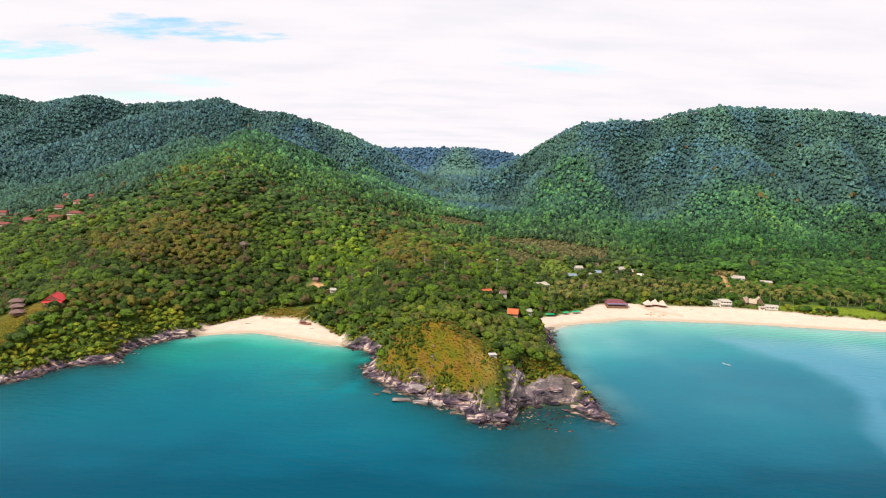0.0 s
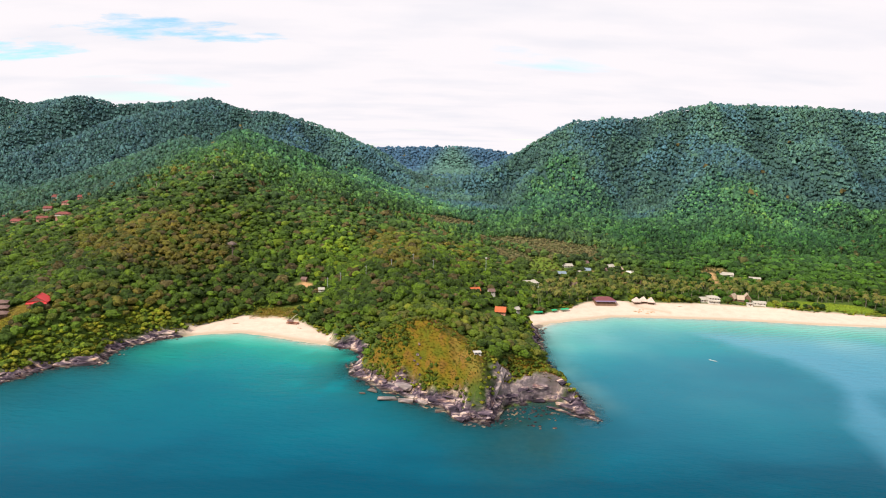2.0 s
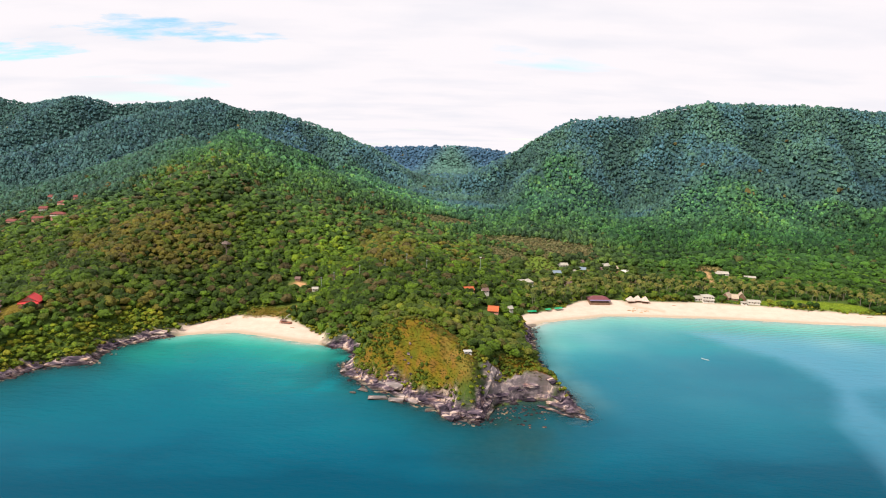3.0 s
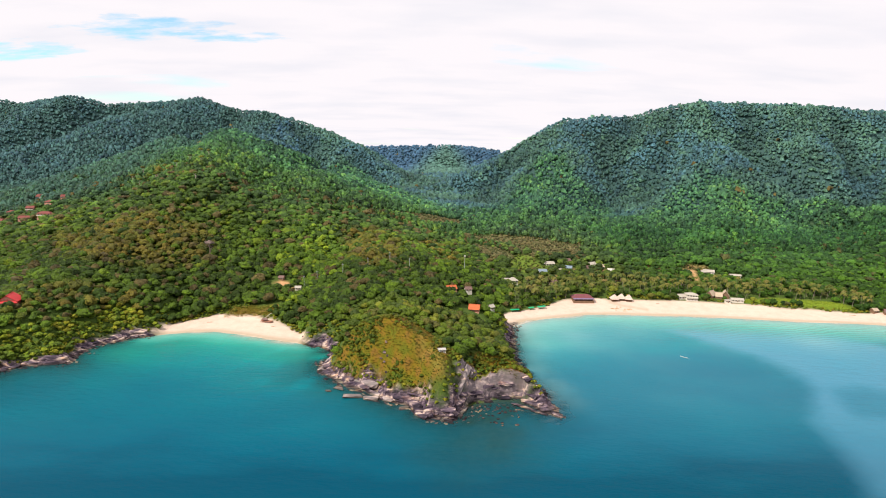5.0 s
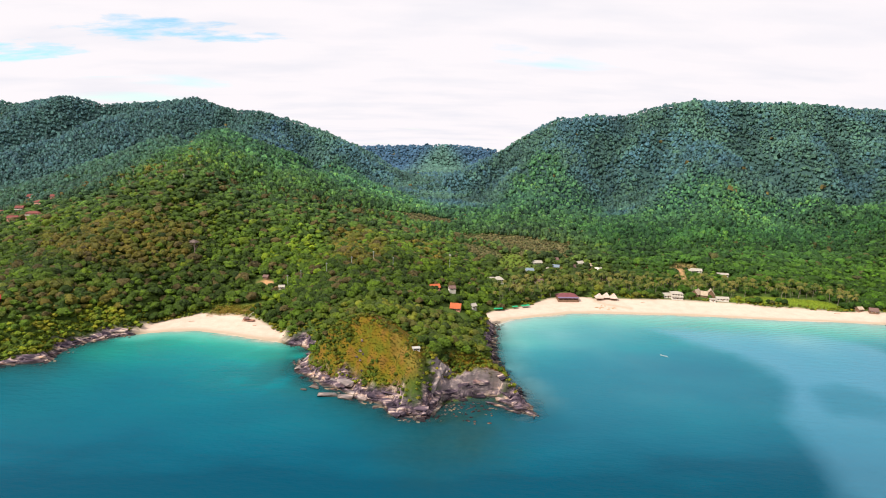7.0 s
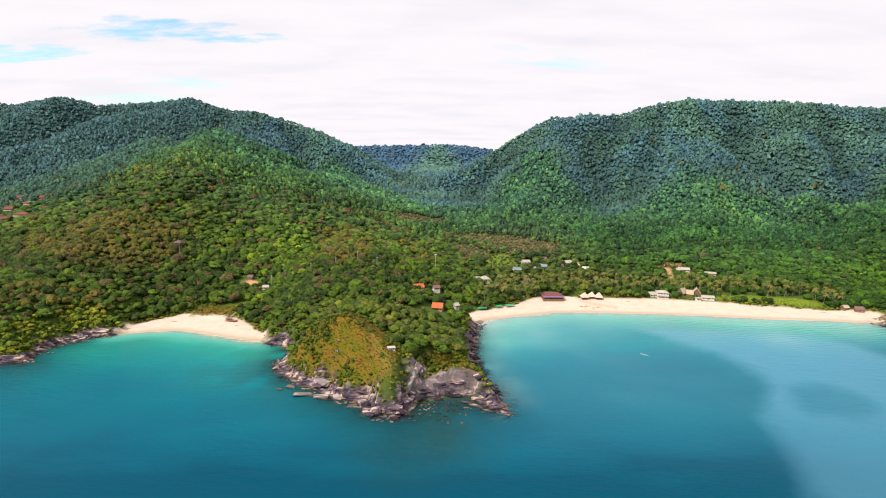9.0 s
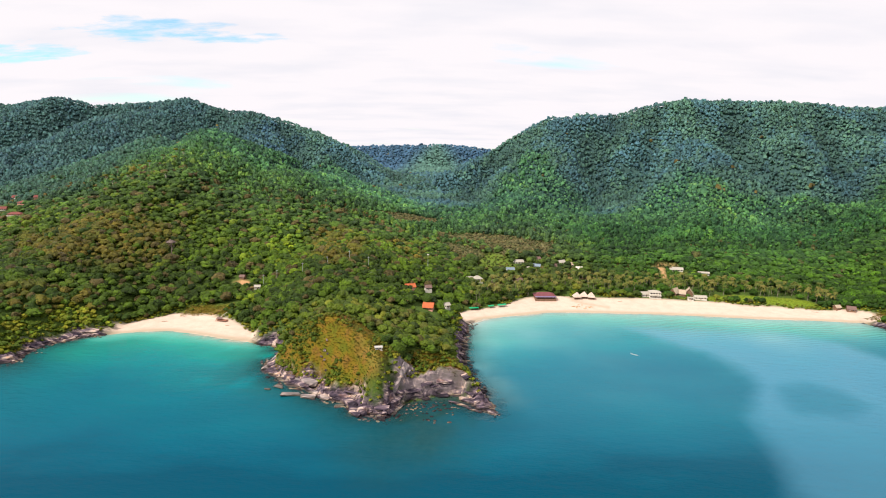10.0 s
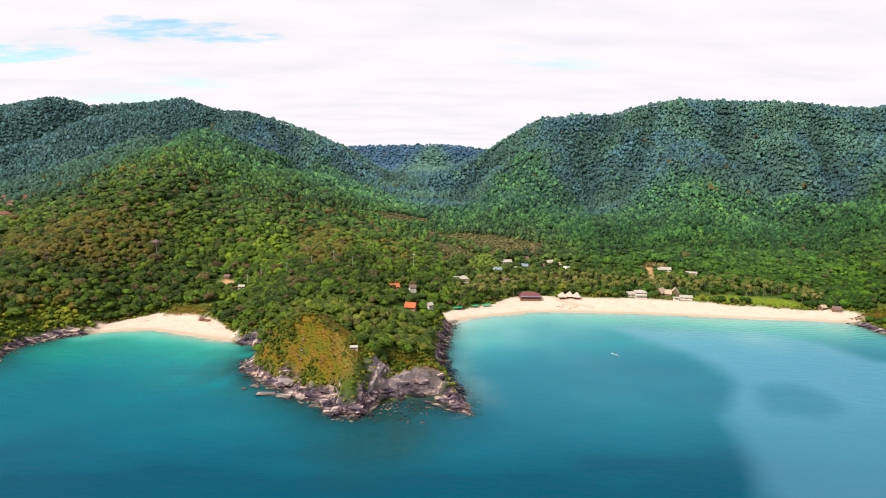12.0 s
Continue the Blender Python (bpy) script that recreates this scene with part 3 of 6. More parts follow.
def build_ground():
    xs = steps((-4000, -1300, 150), (-1300, -420, 16), (-420, -120, 5), (-120, 125, 1.75), (125, 500, 4), (500, 1200, 14), (1200, 4000, 140))
    ys = steps((-1200, 300, 150), (300, 316, 4), (316, 420, 1.6), (420, 620, 3), (620, 1000, 8), (1000, 1700, 13), (1700, 2400, 28), (2400, 4400, 200))
    x, y = np.meshgrid(xs, ys)
    h, s, rock, cliff = land(x, y)
    reach = sand_reach(x, y)
    sand = (1 - rock) * smooth(reach + 2, reach - 2, s) * smooth(4.6, 3.4, h)
    sand = np.where(s < 0, 1 - rock * smooth(-40, -6, s) * 0.9, sand)
    steep = np.hypot(np.gradient(h, xs, axis=1), np.gradient(h, ys, axis=0))
    stone = rock * smooth(9.5, 6, s + fbm(x, y, 10, 3, 71) * 3.5) * (s > -30)
    stone = np.maximum(stone * (1 - cliff), cliff * smooth(0.75, 1.2, steep))
    stone = stone * (1 - smooth(358.0, 361.5, y - 0.12 * (x - 60) + 2.5 * fbm(x, y, 6, 3, 73)) * smooth(44, 50, x) * smooth(92, 86, x) * (y < 385))
    dry = np.maximum(in_zone(x, y, KNOLL_GRASS, 4), in_zone(x, y, CLIFF_GRASS, 3))
    dry = np.maximum(dry, np.maximum(in_zone(x, y, WEST_GRASS, 5), np.maximum(in_zone(x, y, COVE_GRASS, 4), in_zone(x, y, EAST_GRASS))))
    lawn = np.maximum(in_zone(x, y, BEACH_LAWN, 4), 0.4 * in_zone(x, y, ORCHARD))
    field = np.max([in_zone(x, y, ring, 8) for ring in PLANTATIONS], axis=0)
    earth = np.maximum(np.maximum(in_zone(x, y, SCAR, 4) * (0.45 + 0.5 * fbm(x, y, 9, 2, 86)).clip(0, 1), smooth(3.2, 1.4, to_line(x, y, TRACK)) + smooth(2.5, 1.0, to_line(x, y, COVE_PATH))), 0.7 * in_zone(x, y, HAMLET) * smooth(0.1, 0.3, fbm(x, y, 18, 3, 81)))
    earth = np.maximum(earth, 0.12 * smooth(5, 1.5, to_line(x, y, [(8, 378), (20, 354), (32, 338)]) + 3 * fbm(x, y, 7, 2, 83)))
    earth = np.maximum(earth, smooth(8, 4, np.hypot(x + 133, y - 562) + 3 * fbm(x, y, 6, 2, 87)) + smooth(2.5, 1, to_line(x, y, [(-130, 560), (-114, 548)])))
    wet = smooth(9, 3, s) * (s > -1)
    wet = np.maximum(wet, 0.8 * (1 - rock) * smooth(4.5, 1.5, to_line(x, y, CREEK) + 2 * fbm(x, y, 8, 2, 85)))
    # share of the haze-blue floor, rising with distance inland
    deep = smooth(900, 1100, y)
    verts = np.stack([x, y, h], -1).reshape(-1, 3)
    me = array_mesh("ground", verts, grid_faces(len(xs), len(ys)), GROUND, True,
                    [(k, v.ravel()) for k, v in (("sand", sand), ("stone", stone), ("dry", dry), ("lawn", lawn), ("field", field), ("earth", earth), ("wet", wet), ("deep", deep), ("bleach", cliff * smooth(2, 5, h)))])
    faces = grid_faces(len(xs), len(ys))
    me.polygons.foreach_set("use_smooth", stone.ravel()[faces].mean(1) < 0.5)
    return tagged(new("ground", me), "forested coastal hills with sandy coves and a rocky headland", "ground", kind="structure")


def build_sea():
    xs = steps((-4800, -800, 400), (-800, -320, 30), (-320, 520, 6), (520, 900, 30), (900, 4800, 400))
    ys = steps((-4800, -300, 400), (-300, 200, 30), (200, 600, 6), (600, 640, 40))
    x, y = np.meshgrid(xs, ys)
    s, rock, cliff = shore(x, y)
    cove, bay = to_line(x, y, COVE_BEACH), to_line(x, y, BAY_BEACH)
    wave = 1 + 0.3 * fbm(x, y, 110, 3, 91)
    depth = np.minimum(1 - np.exp(-(cove * wave / 100) ** 1.3), 1 - np.exp(-(bay * wave / 104) ** 1.1))
    stones = np.minimum(to_line(x, y, HEADLAND), np.minimum(to_line(x, y, WEST_ROCKS), to_line(x, y, EAST_ROCKS)))
    clear = np.exp(-np.minimum(stones / np.where(x > 80, 13.0, 8.0), np.minimum(cove, bay) / 9.0)) * (1 + 0.5 * fbm(x, y, 12, 2, 93))
    left = smooth(-50, -190, x)
    reef = np.exp(-stones / (22.0 + 20.0 * left)) * (0.2 + 0.8 * smooth(98, 84, x)) * (left * (0.85 + 0.3 * fbm(x, y, 40, 2, 99)) + (1 - left) * smooth(-0.7, 0.1, fbm(x, y, 16, 3, 99))) * smooth(8, 25, np.minimum(cove, bay))
    reef = np.maximum(reef, in_zone(x, y, POINT_BED, 34) * (0.74 + 0.3 * fbm(x, y, 22, 3, 94)).clip(0.35, 0.9))
    reef = np.maximum(reef, in_zone(x, y, CLIFF_REEF, 9) * (0.9 + 0.3 * fbm(x, y, 9, 3, 98)).clip(0.4, 1))
    # mask of the painted sheen, over a faint pale tone across the bay
    drift = in_zone(x + 7 * fbm(x, y, 60, 3, 95), y + 7 * fbm(x, y, 60, 3, 97), SKY_SHEEN, 13)
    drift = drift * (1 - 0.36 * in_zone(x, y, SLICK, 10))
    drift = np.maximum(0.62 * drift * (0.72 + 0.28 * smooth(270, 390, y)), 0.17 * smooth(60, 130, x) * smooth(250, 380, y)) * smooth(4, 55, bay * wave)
    flank = smooth(34, 8, stones) * smooth(80, 96, x) * smooth(330, 370, y) * (x < 200)
    milk = np.maximum(0.9 * np.exp(-(bay * (0.8 + 0.5 * fbm(x, y, 60, 3, 192))).clip(0) / 24), 0.45 * np.exp(-cove / 9)) + 0.26 * flank * (0.75 + 0.6 * fbm(x, y, 14, 3, 193))
    swell = bay * smooth(3, 12, bay) + 6 * fbm(x, y, 50, 2, 194)
    lines = smooth(6, 16, bay) * smooth(90, 30, bay) * smooth(215, 260, x)
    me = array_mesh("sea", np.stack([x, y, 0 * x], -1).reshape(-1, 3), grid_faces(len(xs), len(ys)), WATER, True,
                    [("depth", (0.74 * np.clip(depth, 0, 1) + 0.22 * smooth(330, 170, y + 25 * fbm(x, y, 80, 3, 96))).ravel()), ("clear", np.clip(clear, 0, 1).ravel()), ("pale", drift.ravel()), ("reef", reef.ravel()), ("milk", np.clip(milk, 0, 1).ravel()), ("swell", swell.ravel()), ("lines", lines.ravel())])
    return tagged(new("water", me), "clear turquoise sea deepening to teal offshore", "sea", kind="structure")


build_ground()
build_sea()


# ---------------------------------------------------------------- forest
def crown_shape(rng, leaves, size, lobes, flat, seg, rings):
    """A unit crown: a lumpy body of several lobes, and leaf sprays lying over it like scales. Returns vertices, quads and soft normals."""
    a = rng.uniform(0, 2 * np.pi) + np.arange(lobes) * 2.4
    r = rng.uniform(0.25, 0.6, lobes)
    centre = np.stack([r * np.cos(a), r * np.sin(a), rng.uniform(-0.1, 0.32, lobes)], -1)
    centre[0] = (0, 0, 0.28)
    radius = rng.uniform(0.34, 0.52, lobes)
    radius[0] = 0.5
    # the body: rings of points pushed out to the lobes' surface
    turn = np.arange(seg) * 2 * np.pi / seg
    up = np.radians(np.linspace(-22, 68, rings))
    turn, up = np.meshgrid(turn, up)
    turn = turn + rng.uniform(-0.3, 0.3, turn.shape) * 2 * np.pi / seg
    way = np.stack([np.cos(up) * np.cos(turn), np.cos(up) * np.sin(turn), np.sin(up)], -1).reshape(-1, 3)
    along_way = way @ centre.T
    inside_root = along_way ** 2 - (centre ** 2).sum(1) + radius ** 2
    out = np.where(inside_root > 0, along_way + np.sqrt(np.maximum(inside_root, 0)), 0.42)
    best = out.argmax(1)
    body = way * (out.max(1) * rng.uniform(0.82, 1.08, len(way)))[:, None]
    body_soft = (body - centre[best]) * 1.6 + rng.normal(size=body.shape) * 0.3 + np.array((0, 0, 0.3))
    ring = np.arange(seg)
    quads = [np.stack([k * seg + ring, k * seg + (ring + 1) % seg, (k + 1) * seg + (ring + 1) % seg, (k + 1) * seg + ring], -1) for k in range(rings - 1)]
    quads.append(np.array([(i, i + 1, seg - 2 - i, seg - 1 - i) for i in range(seg // 2 - 1)]) + (rings - 1) * seg)
    verts, soft, quads = [body], [body_soft], np.concatenate(quads)
    if leaves:
        which = rng.integers(0, lobes, leaves)
        n = rng.normal(size=(leaves, 3))
        n[:, 2] = np.abs(n[:, 2]) * 1.15 - 0.35
        n /= np.linalg.norm(n, axis=1)[:, None]
        q = centre[which] + n * (radius[which] * rng.uniform(0.97, 1.13, leaves))[:, None]
        spray_soft = n + 0.4 * q + rng.normal(size=(leaves, 3)) * 0.3 + np.array((0, 0, 0.2))
        n = n + rng.normal(size=(leaves, 3)) * 0.25
        n /= np.linalg.norm(n, axis=1)[:, None]
        u = np.cross(n, rng.normal(size=(leaves, 3)))
        u /= np.linalg.norm(u, axis=1)[:, None]
        v = np.cross(n, u)
        w = size * rng.uniform(0.6, 1.3, (leaves, 1))
        k = rng.uniform(0.55, 0.95, (leaves, 1))
        spray = np.stack([q + u * w, q + v * w * k - n * w * 0.25, q - u * w, q - v * w * k - n * w * 0.2], 1).reshape(-1, 3)
        quads = np.concatenate([quads, len(body) + np.arange(leaves * 4).reshape(-1, 4)])
        verts.append(spray)
        soft.append(np.repeat(spray_soft, 4, axis=0))
    verts, soft = np.concatenate(verts) * np.array((1, 1, flat)), np.concatenate(soft)
    return verts, quads, soft / np.linalg.norm(soft, axis=1)[:, None]


def scatter(x0, x1, y0, y1, gap, seed):
    """Jittered grid of places."""
    rng = np.random.default_rng(seed)
    xs, ys = np.meshgrid(np.arange(x0, x1, gap), np.arange(y0, y1, gap))
    xs = xs + rng.uniform(-0.5, 0.5, xs.shape) * gap * 0.95 + (np.arange(len(xs)) % 2)[:, None] * gap / 2
    ys = ys + rng.uniform(-0.5, 0.5, ys.shape) * gap * 0.95
    return xs.ravel(), ys.ravel(), rng


DRY_SLOPES = [([(-400, 632), (-328, 650), (-262, 648), (-225, 620), (-212, 575), (-250, 535), (-305, 520), (-360, 570)], 16, 0.78),
              ([(-102, 715), (-71, 735), (-30, 665), (-14, 574), (-40, 556), (-76, 615)], 10, 0.7),
              ([(-335, 450), (-282, 470), (-246, 488), (-222, 474), (-258, 436), (-293, 410)], 10, 0.45),
              ([(-420, 900), (-380, 900), (-370, 850), (-410, 840)], 12, 0.5), ([(0, 720), (30, 700), (50, 650), (30, 640), (-5, 690)], 8, 0.5)]


YOUNG_SPURS = [[(251, 1352), (293, 1229), (332, 1156), (340, 1061), (194, 942), (75, 993), (165, 1226)],
               [(560, 1200), (474, 1164), (349, 1033), (404, 810), (900, 810), (880, 1000), (700, 1050), (610, 1110)],
               [(-420, 1290), (-330, 1360), (-200, 1420), (-60, 1270), (30, 1080), (-60, 980), (-150, 1060), (-330, 1150)]]


def tree_tints(x, y, h, rng):
    """Each tree's leaf colour: by stand, by height on the hill, by chance, and with distance haze mixed in."""
    n = len(x)
    pick = rng.uniform(-0.05, 1.02, n) + 0.34 * fbm(x, y, 110, 3, 101) + 0.2 * fbm(x, y, 28, 2, 103) - 0.10 * smooth(220, 330, x) * smooth(1000, 800, y)
    deep, mid, fresh, lime = (np.array(c) for c in ((0.032, 0.064, 0.016), (0.060, 0.110, 0.022), (0.098, 0.170, 0.026), (0.165, 0.225, 0.026)))
    col = deep + (mid - deep) * smooth(0.0, 0.45, pick)[:, None]
    col = col + (fresh - col) * smooth(0.45, 0.85, pick)[:, None]
    col = col + (lime - col) * smooth(0.95, 1.15, pick)[:, None]
    col = col * (1 + 0.42 * fbm(x, y, 46, 3, 105) + 0.22 * fbm(x, y, 150, 2, 104))[:, None].clip(0.45, 1.5)
    col = col * (0.78 + 0.46 * rng.uniform(0, 1, (n, 1)))
    col = col * (1 + np.array((0.22, 0.06, 0.3)) * (smooth(70, 130, x) * smooth(300, 230, x) * smooth(580, 640, y) * smooth(980, 850, y))[:, None])
    # blue rises with distance: air haze tinted into the leaves
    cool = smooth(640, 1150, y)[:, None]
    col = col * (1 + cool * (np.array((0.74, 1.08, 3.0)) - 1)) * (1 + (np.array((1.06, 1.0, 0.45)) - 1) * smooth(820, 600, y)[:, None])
    # old forest high on the mountains: darker leaves, with blue haze put into their colour
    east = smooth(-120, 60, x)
    hazed = (1 - east) * smooth(1120, 1230, y + 40 * fbm(x, y, 90, 3, 107)) + east * smooth(1040, 1110, y + 40 * fbm(x, y, 90, 3, 107))
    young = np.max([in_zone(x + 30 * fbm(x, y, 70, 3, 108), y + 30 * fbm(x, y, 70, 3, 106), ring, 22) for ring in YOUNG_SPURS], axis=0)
    hazed = hazed * (1 - 0.85 * young)
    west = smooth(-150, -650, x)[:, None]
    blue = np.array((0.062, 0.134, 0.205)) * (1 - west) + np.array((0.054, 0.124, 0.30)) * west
    # leaves in gullies are painted darker and bluer for shade and haze, spurs stay greener
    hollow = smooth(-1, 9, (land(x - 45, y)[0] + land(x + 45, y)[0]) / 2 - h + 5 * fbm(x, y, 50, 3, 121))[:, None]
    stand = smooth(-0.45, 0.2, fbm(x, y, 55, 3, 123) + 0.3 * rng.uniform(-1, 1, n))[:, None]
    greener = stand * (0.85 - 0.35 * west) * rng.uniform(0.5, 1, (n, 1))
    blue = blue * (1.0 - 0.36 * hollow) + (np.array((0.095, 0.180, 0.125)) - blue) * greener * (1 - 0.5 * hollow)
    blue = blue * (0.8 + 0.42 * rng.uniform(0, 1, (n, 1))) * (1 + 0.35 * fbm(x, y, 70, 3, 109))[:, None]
    col = col + (blue - col) * hazed[:, None] * 0.85
    # vale behind the near hill: leaf tint carries blue haze and shade
    blue_vale = smooth(-400, -470, x) * smooth(770, 830, y + 0.12 * (x + 500))
    col = col + (np.array((0.050, 0.110, 0.105)) * (0.5 + rng.uniform(0, 1, (n, 1))) - col) * blue_vale[:, None] * 0.75
    # the farthest ridge takes a haze-blue leaf tint
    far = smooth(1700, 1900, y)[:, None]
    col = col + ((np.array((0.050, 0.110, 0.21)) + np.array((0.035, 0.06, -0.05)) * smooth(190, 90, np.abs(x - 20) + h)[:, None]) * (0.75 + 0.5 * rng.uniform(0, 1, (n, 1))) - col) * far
    # stands of drying, brownish crowns
    for ring, soft, share in DRY_SLOPES:
        w = in_zone(x, y, ring, soft) * (rng.uniform(0, 1, n) < share)
        rust = rng.uniform(0, 1, (n, 1))
        rust = np.array((0.215, 0.150, 0.026)) * rust + np.array((0.13, 0.130, 0.022)) * (1 - rust)
        col = col + (rust * (0.75 + 0.5 * rng.uniform(0, 1, (n, 1))) - col) * w[:, None] * 0.85
    odd = rng.uniform(0, 1, n) < np.where(y > 850, 0.002, np.where(x > 150, 0.025, 0.10))
    col[odd] = np.array((0.130, 0.100, 0.036)) * rng.uniform(0.6, 1.25, (odd.sum(), 1))
    col = col * (1 + (np.array((0.82, 1.06, 1.0)) - 1) * (smooth(200, 280, x) * smooth(1000, 900, y))[:, None])
    col = col * (1 + 0.2 * smooth(600, 680, y) * smooth(950, 850, y) * (x < 60))[:, None]
    # distant crowns are brightened in colour, as haze would lift them
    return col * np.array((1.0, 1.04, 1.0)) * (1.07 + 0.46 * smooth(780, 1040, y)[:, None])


def grow(name, label, x, y, r, tall, leaves, size, tints, rng, base=None, high=1.0, seg=6, rings=3):
    """Many crowns as one mass of lumpy bodies and leaf sprays."""
    kinds = [crown_shape(rng, leaves, size, 5 + k % 4, rng.uniform(0.65, 0.95) * high, seg, rings) for k in range(10)]
    h = land(x, y)[0] if base is None else base
    pieces, cols, soft, faces, loose, count, spread = [], [], [], [], [], 0, (0.8, 1.2)
    kind = rng.integers(0, 10, len(x))
    turn = rng.uniform(0, 2 * np.pi, len(x))
    for k in range(10):
        m = kind == k
        if not m.any():
            continue
        c, s = np.cos(turn[m])[:, None], np.sin(turn[m])[:, None]
        q, f, w = kinds[k]
        rr = r[m][:, None]
        soft.append(np.stack([w[:, 0] * c - w[:, 1] * s, w[:, 0] * s + w[:, 1] * c, w[:, 2] + 0 * c], -1).reshape(-1, 3))
        pieces.append(np.stack([(q[:, 0] * c - q[:, 1] * s) * rr + x[m][:, None], (q[:, 0] * s + q[:, 1] * c) * rr + y[m][:, None],
                                q[:, 2] * rr + (h[m] + tall[m])[:, None]], -1).reshape(-1, 3))
        faces.append((f[None] + (count + np.arange(m.sum()) * len(q))[:, None, None]).reshape(-1, 4))
        count += m.sum() * len(q)
        cols.append(np.repeat(tints[m], len(f), axis=0))
        loose.append(np.tile(np.arange(len(f)) >= len(f) - leaves, m.sum()))
    cols = np.concatenate(cols)
    cols = cols * rng.uniform(*spread, (len(cols), 1)) if leaves == 0 else cols * np.where(np.concatenate(loose)[:, None], rng.uniform(0.62, 1.5, (len(cols), 1)), rng.uniform(*spread, (len(cols), 1)))
    me = array_mesh(name, np.concatenate(pieces), np.concatenate(faces), LEAF, True, [("tint", cols), ("custom_normal", np.concatenate(soft))], "FACE")
    return tagged(new(name, me), label, "forest", kind="stuff")


def clearings(x, y, s, rock):
    """Share of ground kept open of forest."""
    open_ground = np.max([in_zone(x, y, z, 4) for z in (KNOLL_GRASS, CLIFF_GRASS, WEST_GRASS, COVE_GRASS, BEACH_LAWN, EAST_GRASS, ORCHARD, SCAR)], axis=0)
    beach = (1 - rock) * (s < sand_reach(x, y) + 3)
    open_ground = np.maximum(open_ground, smooth(5.5, 3.5, to_line(x, y, TRACK)))
    shore_rock = rock * (s < np.where(x < -215, 25, np.where(x < -100, 17, 11)) + 4 * fbm(x, y, 16, 2, 111))
    return np.maximum(np.maximum(open_ground, near_site(x, y)), np.maximum(beach, shore_rock))


def forest_band(name, label, box, gap, leaves, size, seed, radius, back=-9.0, high=1.0, seg=6, rings=3):
    x, y, rng = scatter(*box, gap, seed)
    h, s, rock, cliff = land(x, y)
    rise = (land(x, y + 12)[0] - h) / 12
    keep = (s > 6) & (np.abs(x - 40) < 0.80 * y + 70) & (rng.uniform(0, 1, len(x)) > clearings(x, y, s, rock) * 1.3) & ((rise > back) | (x > 640) & (rise > -0.55))
    for ring in PLANTATIONS:
        keep &= rng.uniform(0, 1, len(x)) > in_zone(x, y, ring, 8)
    keep &= rng.uniform(0, 1, len(x)) > 0.45 * in_zone(x, y, HAMLET)
    keep &= ~(inside(x, y, HEAD_TREES) | inside(x, y, PALM_GROVE) & (rng.uniform(0, 1, len(x)) < 0.78))
    x, y, h = x[keep], y[keep], h[keep]
    r = radius * 0.97 * np.exp(rng.normal(size=len(x)) * 0.3).clip(0.55, 1.9) * (1 + 0.15 * fbm(x, y, 60, 2, 113))
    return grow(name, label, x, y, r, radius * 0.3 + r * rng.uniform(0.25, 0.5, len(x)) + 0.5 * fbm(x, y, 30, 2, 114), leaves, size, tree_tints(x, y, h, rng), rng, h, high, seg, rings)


HEAD_TREES = [(-70, 440), (-52, 402), (-6, 404), (22, 372), (60, 374), (95, 376), (95, 470), (-45, 470)]


forest_band("forest", "dense green broadleaf forest on the lower slopes", (-600, 560, 330, 640), 4.9, 34, 0.18, 1, 4.3, -9.0, 1.1, 10, 4)
forest_band("forest", "dense green forest on the foot of the hills", (-700, 680, 640, 800), 5.1, 16, 0.22, 2, 4.5, -0.25, 1.1, 8, 3)
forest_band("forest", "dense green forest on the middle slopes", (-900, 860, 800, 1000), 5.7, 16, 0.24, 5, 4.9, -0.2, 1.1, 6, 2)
forest_band("mountain_forest", "dark forest covering the mountain flanks, leaves tinted with blue haze", (-1420, 1300, 1000, 1690), 5.9, 4, 0.28, 3, 5.7, -0.3, 1.0, 6, 2)
forest_band("mountain_forest", "forest on the distant ridge, leaves tinted with blue haze", (-700, 560, 1690, 2330), 9.4, 0, 0.2, 4, 7.2, 0.0, 1.1)
# ---------------------------------------------------------------- tools for things
def ground_at(x, y):
    return float(land(np.array([float(x)]), np.array([float(y)]))[0][0])


def part(name, bm, mat, parent, label=""):
    """Links a bmesh as one mesh object under a thing or a part."""
    me = bpy.data.meshes.new(name)
    bm.to_mesh(me)
    bm.free()
    if mat:
        me.materials.append(mat)
    ob = new(name, me)
    ob.parent = parent
    return tagged(ob, label)


def box(bm, x0, x1, y0, y1, z0, z1):
    v = [bm.verts.new(c) for c in ((x0, y0, z0), (x1, y0, z0), (x1, y1, z0), (x0, y1, z0), (x0, y0, z1), (x1, y0, z1), (x1, y1, z1), (x0, y1, z1))]
    for f in ((3, 2, 1, 0), (4, 5, 6, 7), (0, 1, 5, 4), (1, 2, 6, 5), (2, 3, 7, 6), (3, 0, 4, 7)):
        bm.faces.new([v[i] for i in f])
    return v


def boxed(*args):
    bm = bmesh.new()
    box(bm, *args)
    return bm


def tube(bm, p, q, r0, r1, sides=6):
    """A tapered round bar from p to q."""
    p, q = Vector(p), Vector(q)
    turn = (q - p).to_track_quat("Z", "Y").to_matrix()
    rings = []
    for c, r in ((p, r0), (q, r1)):
        rings.append([bm.verts.new(c + turn @ Vector((r * math.cos(a), r * math.sin(a), 0))) for a in (2 * math.pi * k / sides for k in range(sides))])
    for k in range(sides):
        bm.faces.new((rings[0][k], rings[0][(k + 1) % sides], rings[1][(k + 1) % sides], rings[1][k]))
    bm.faces.new(rings[1])
    bm.faces.new(rings[0][::-1])


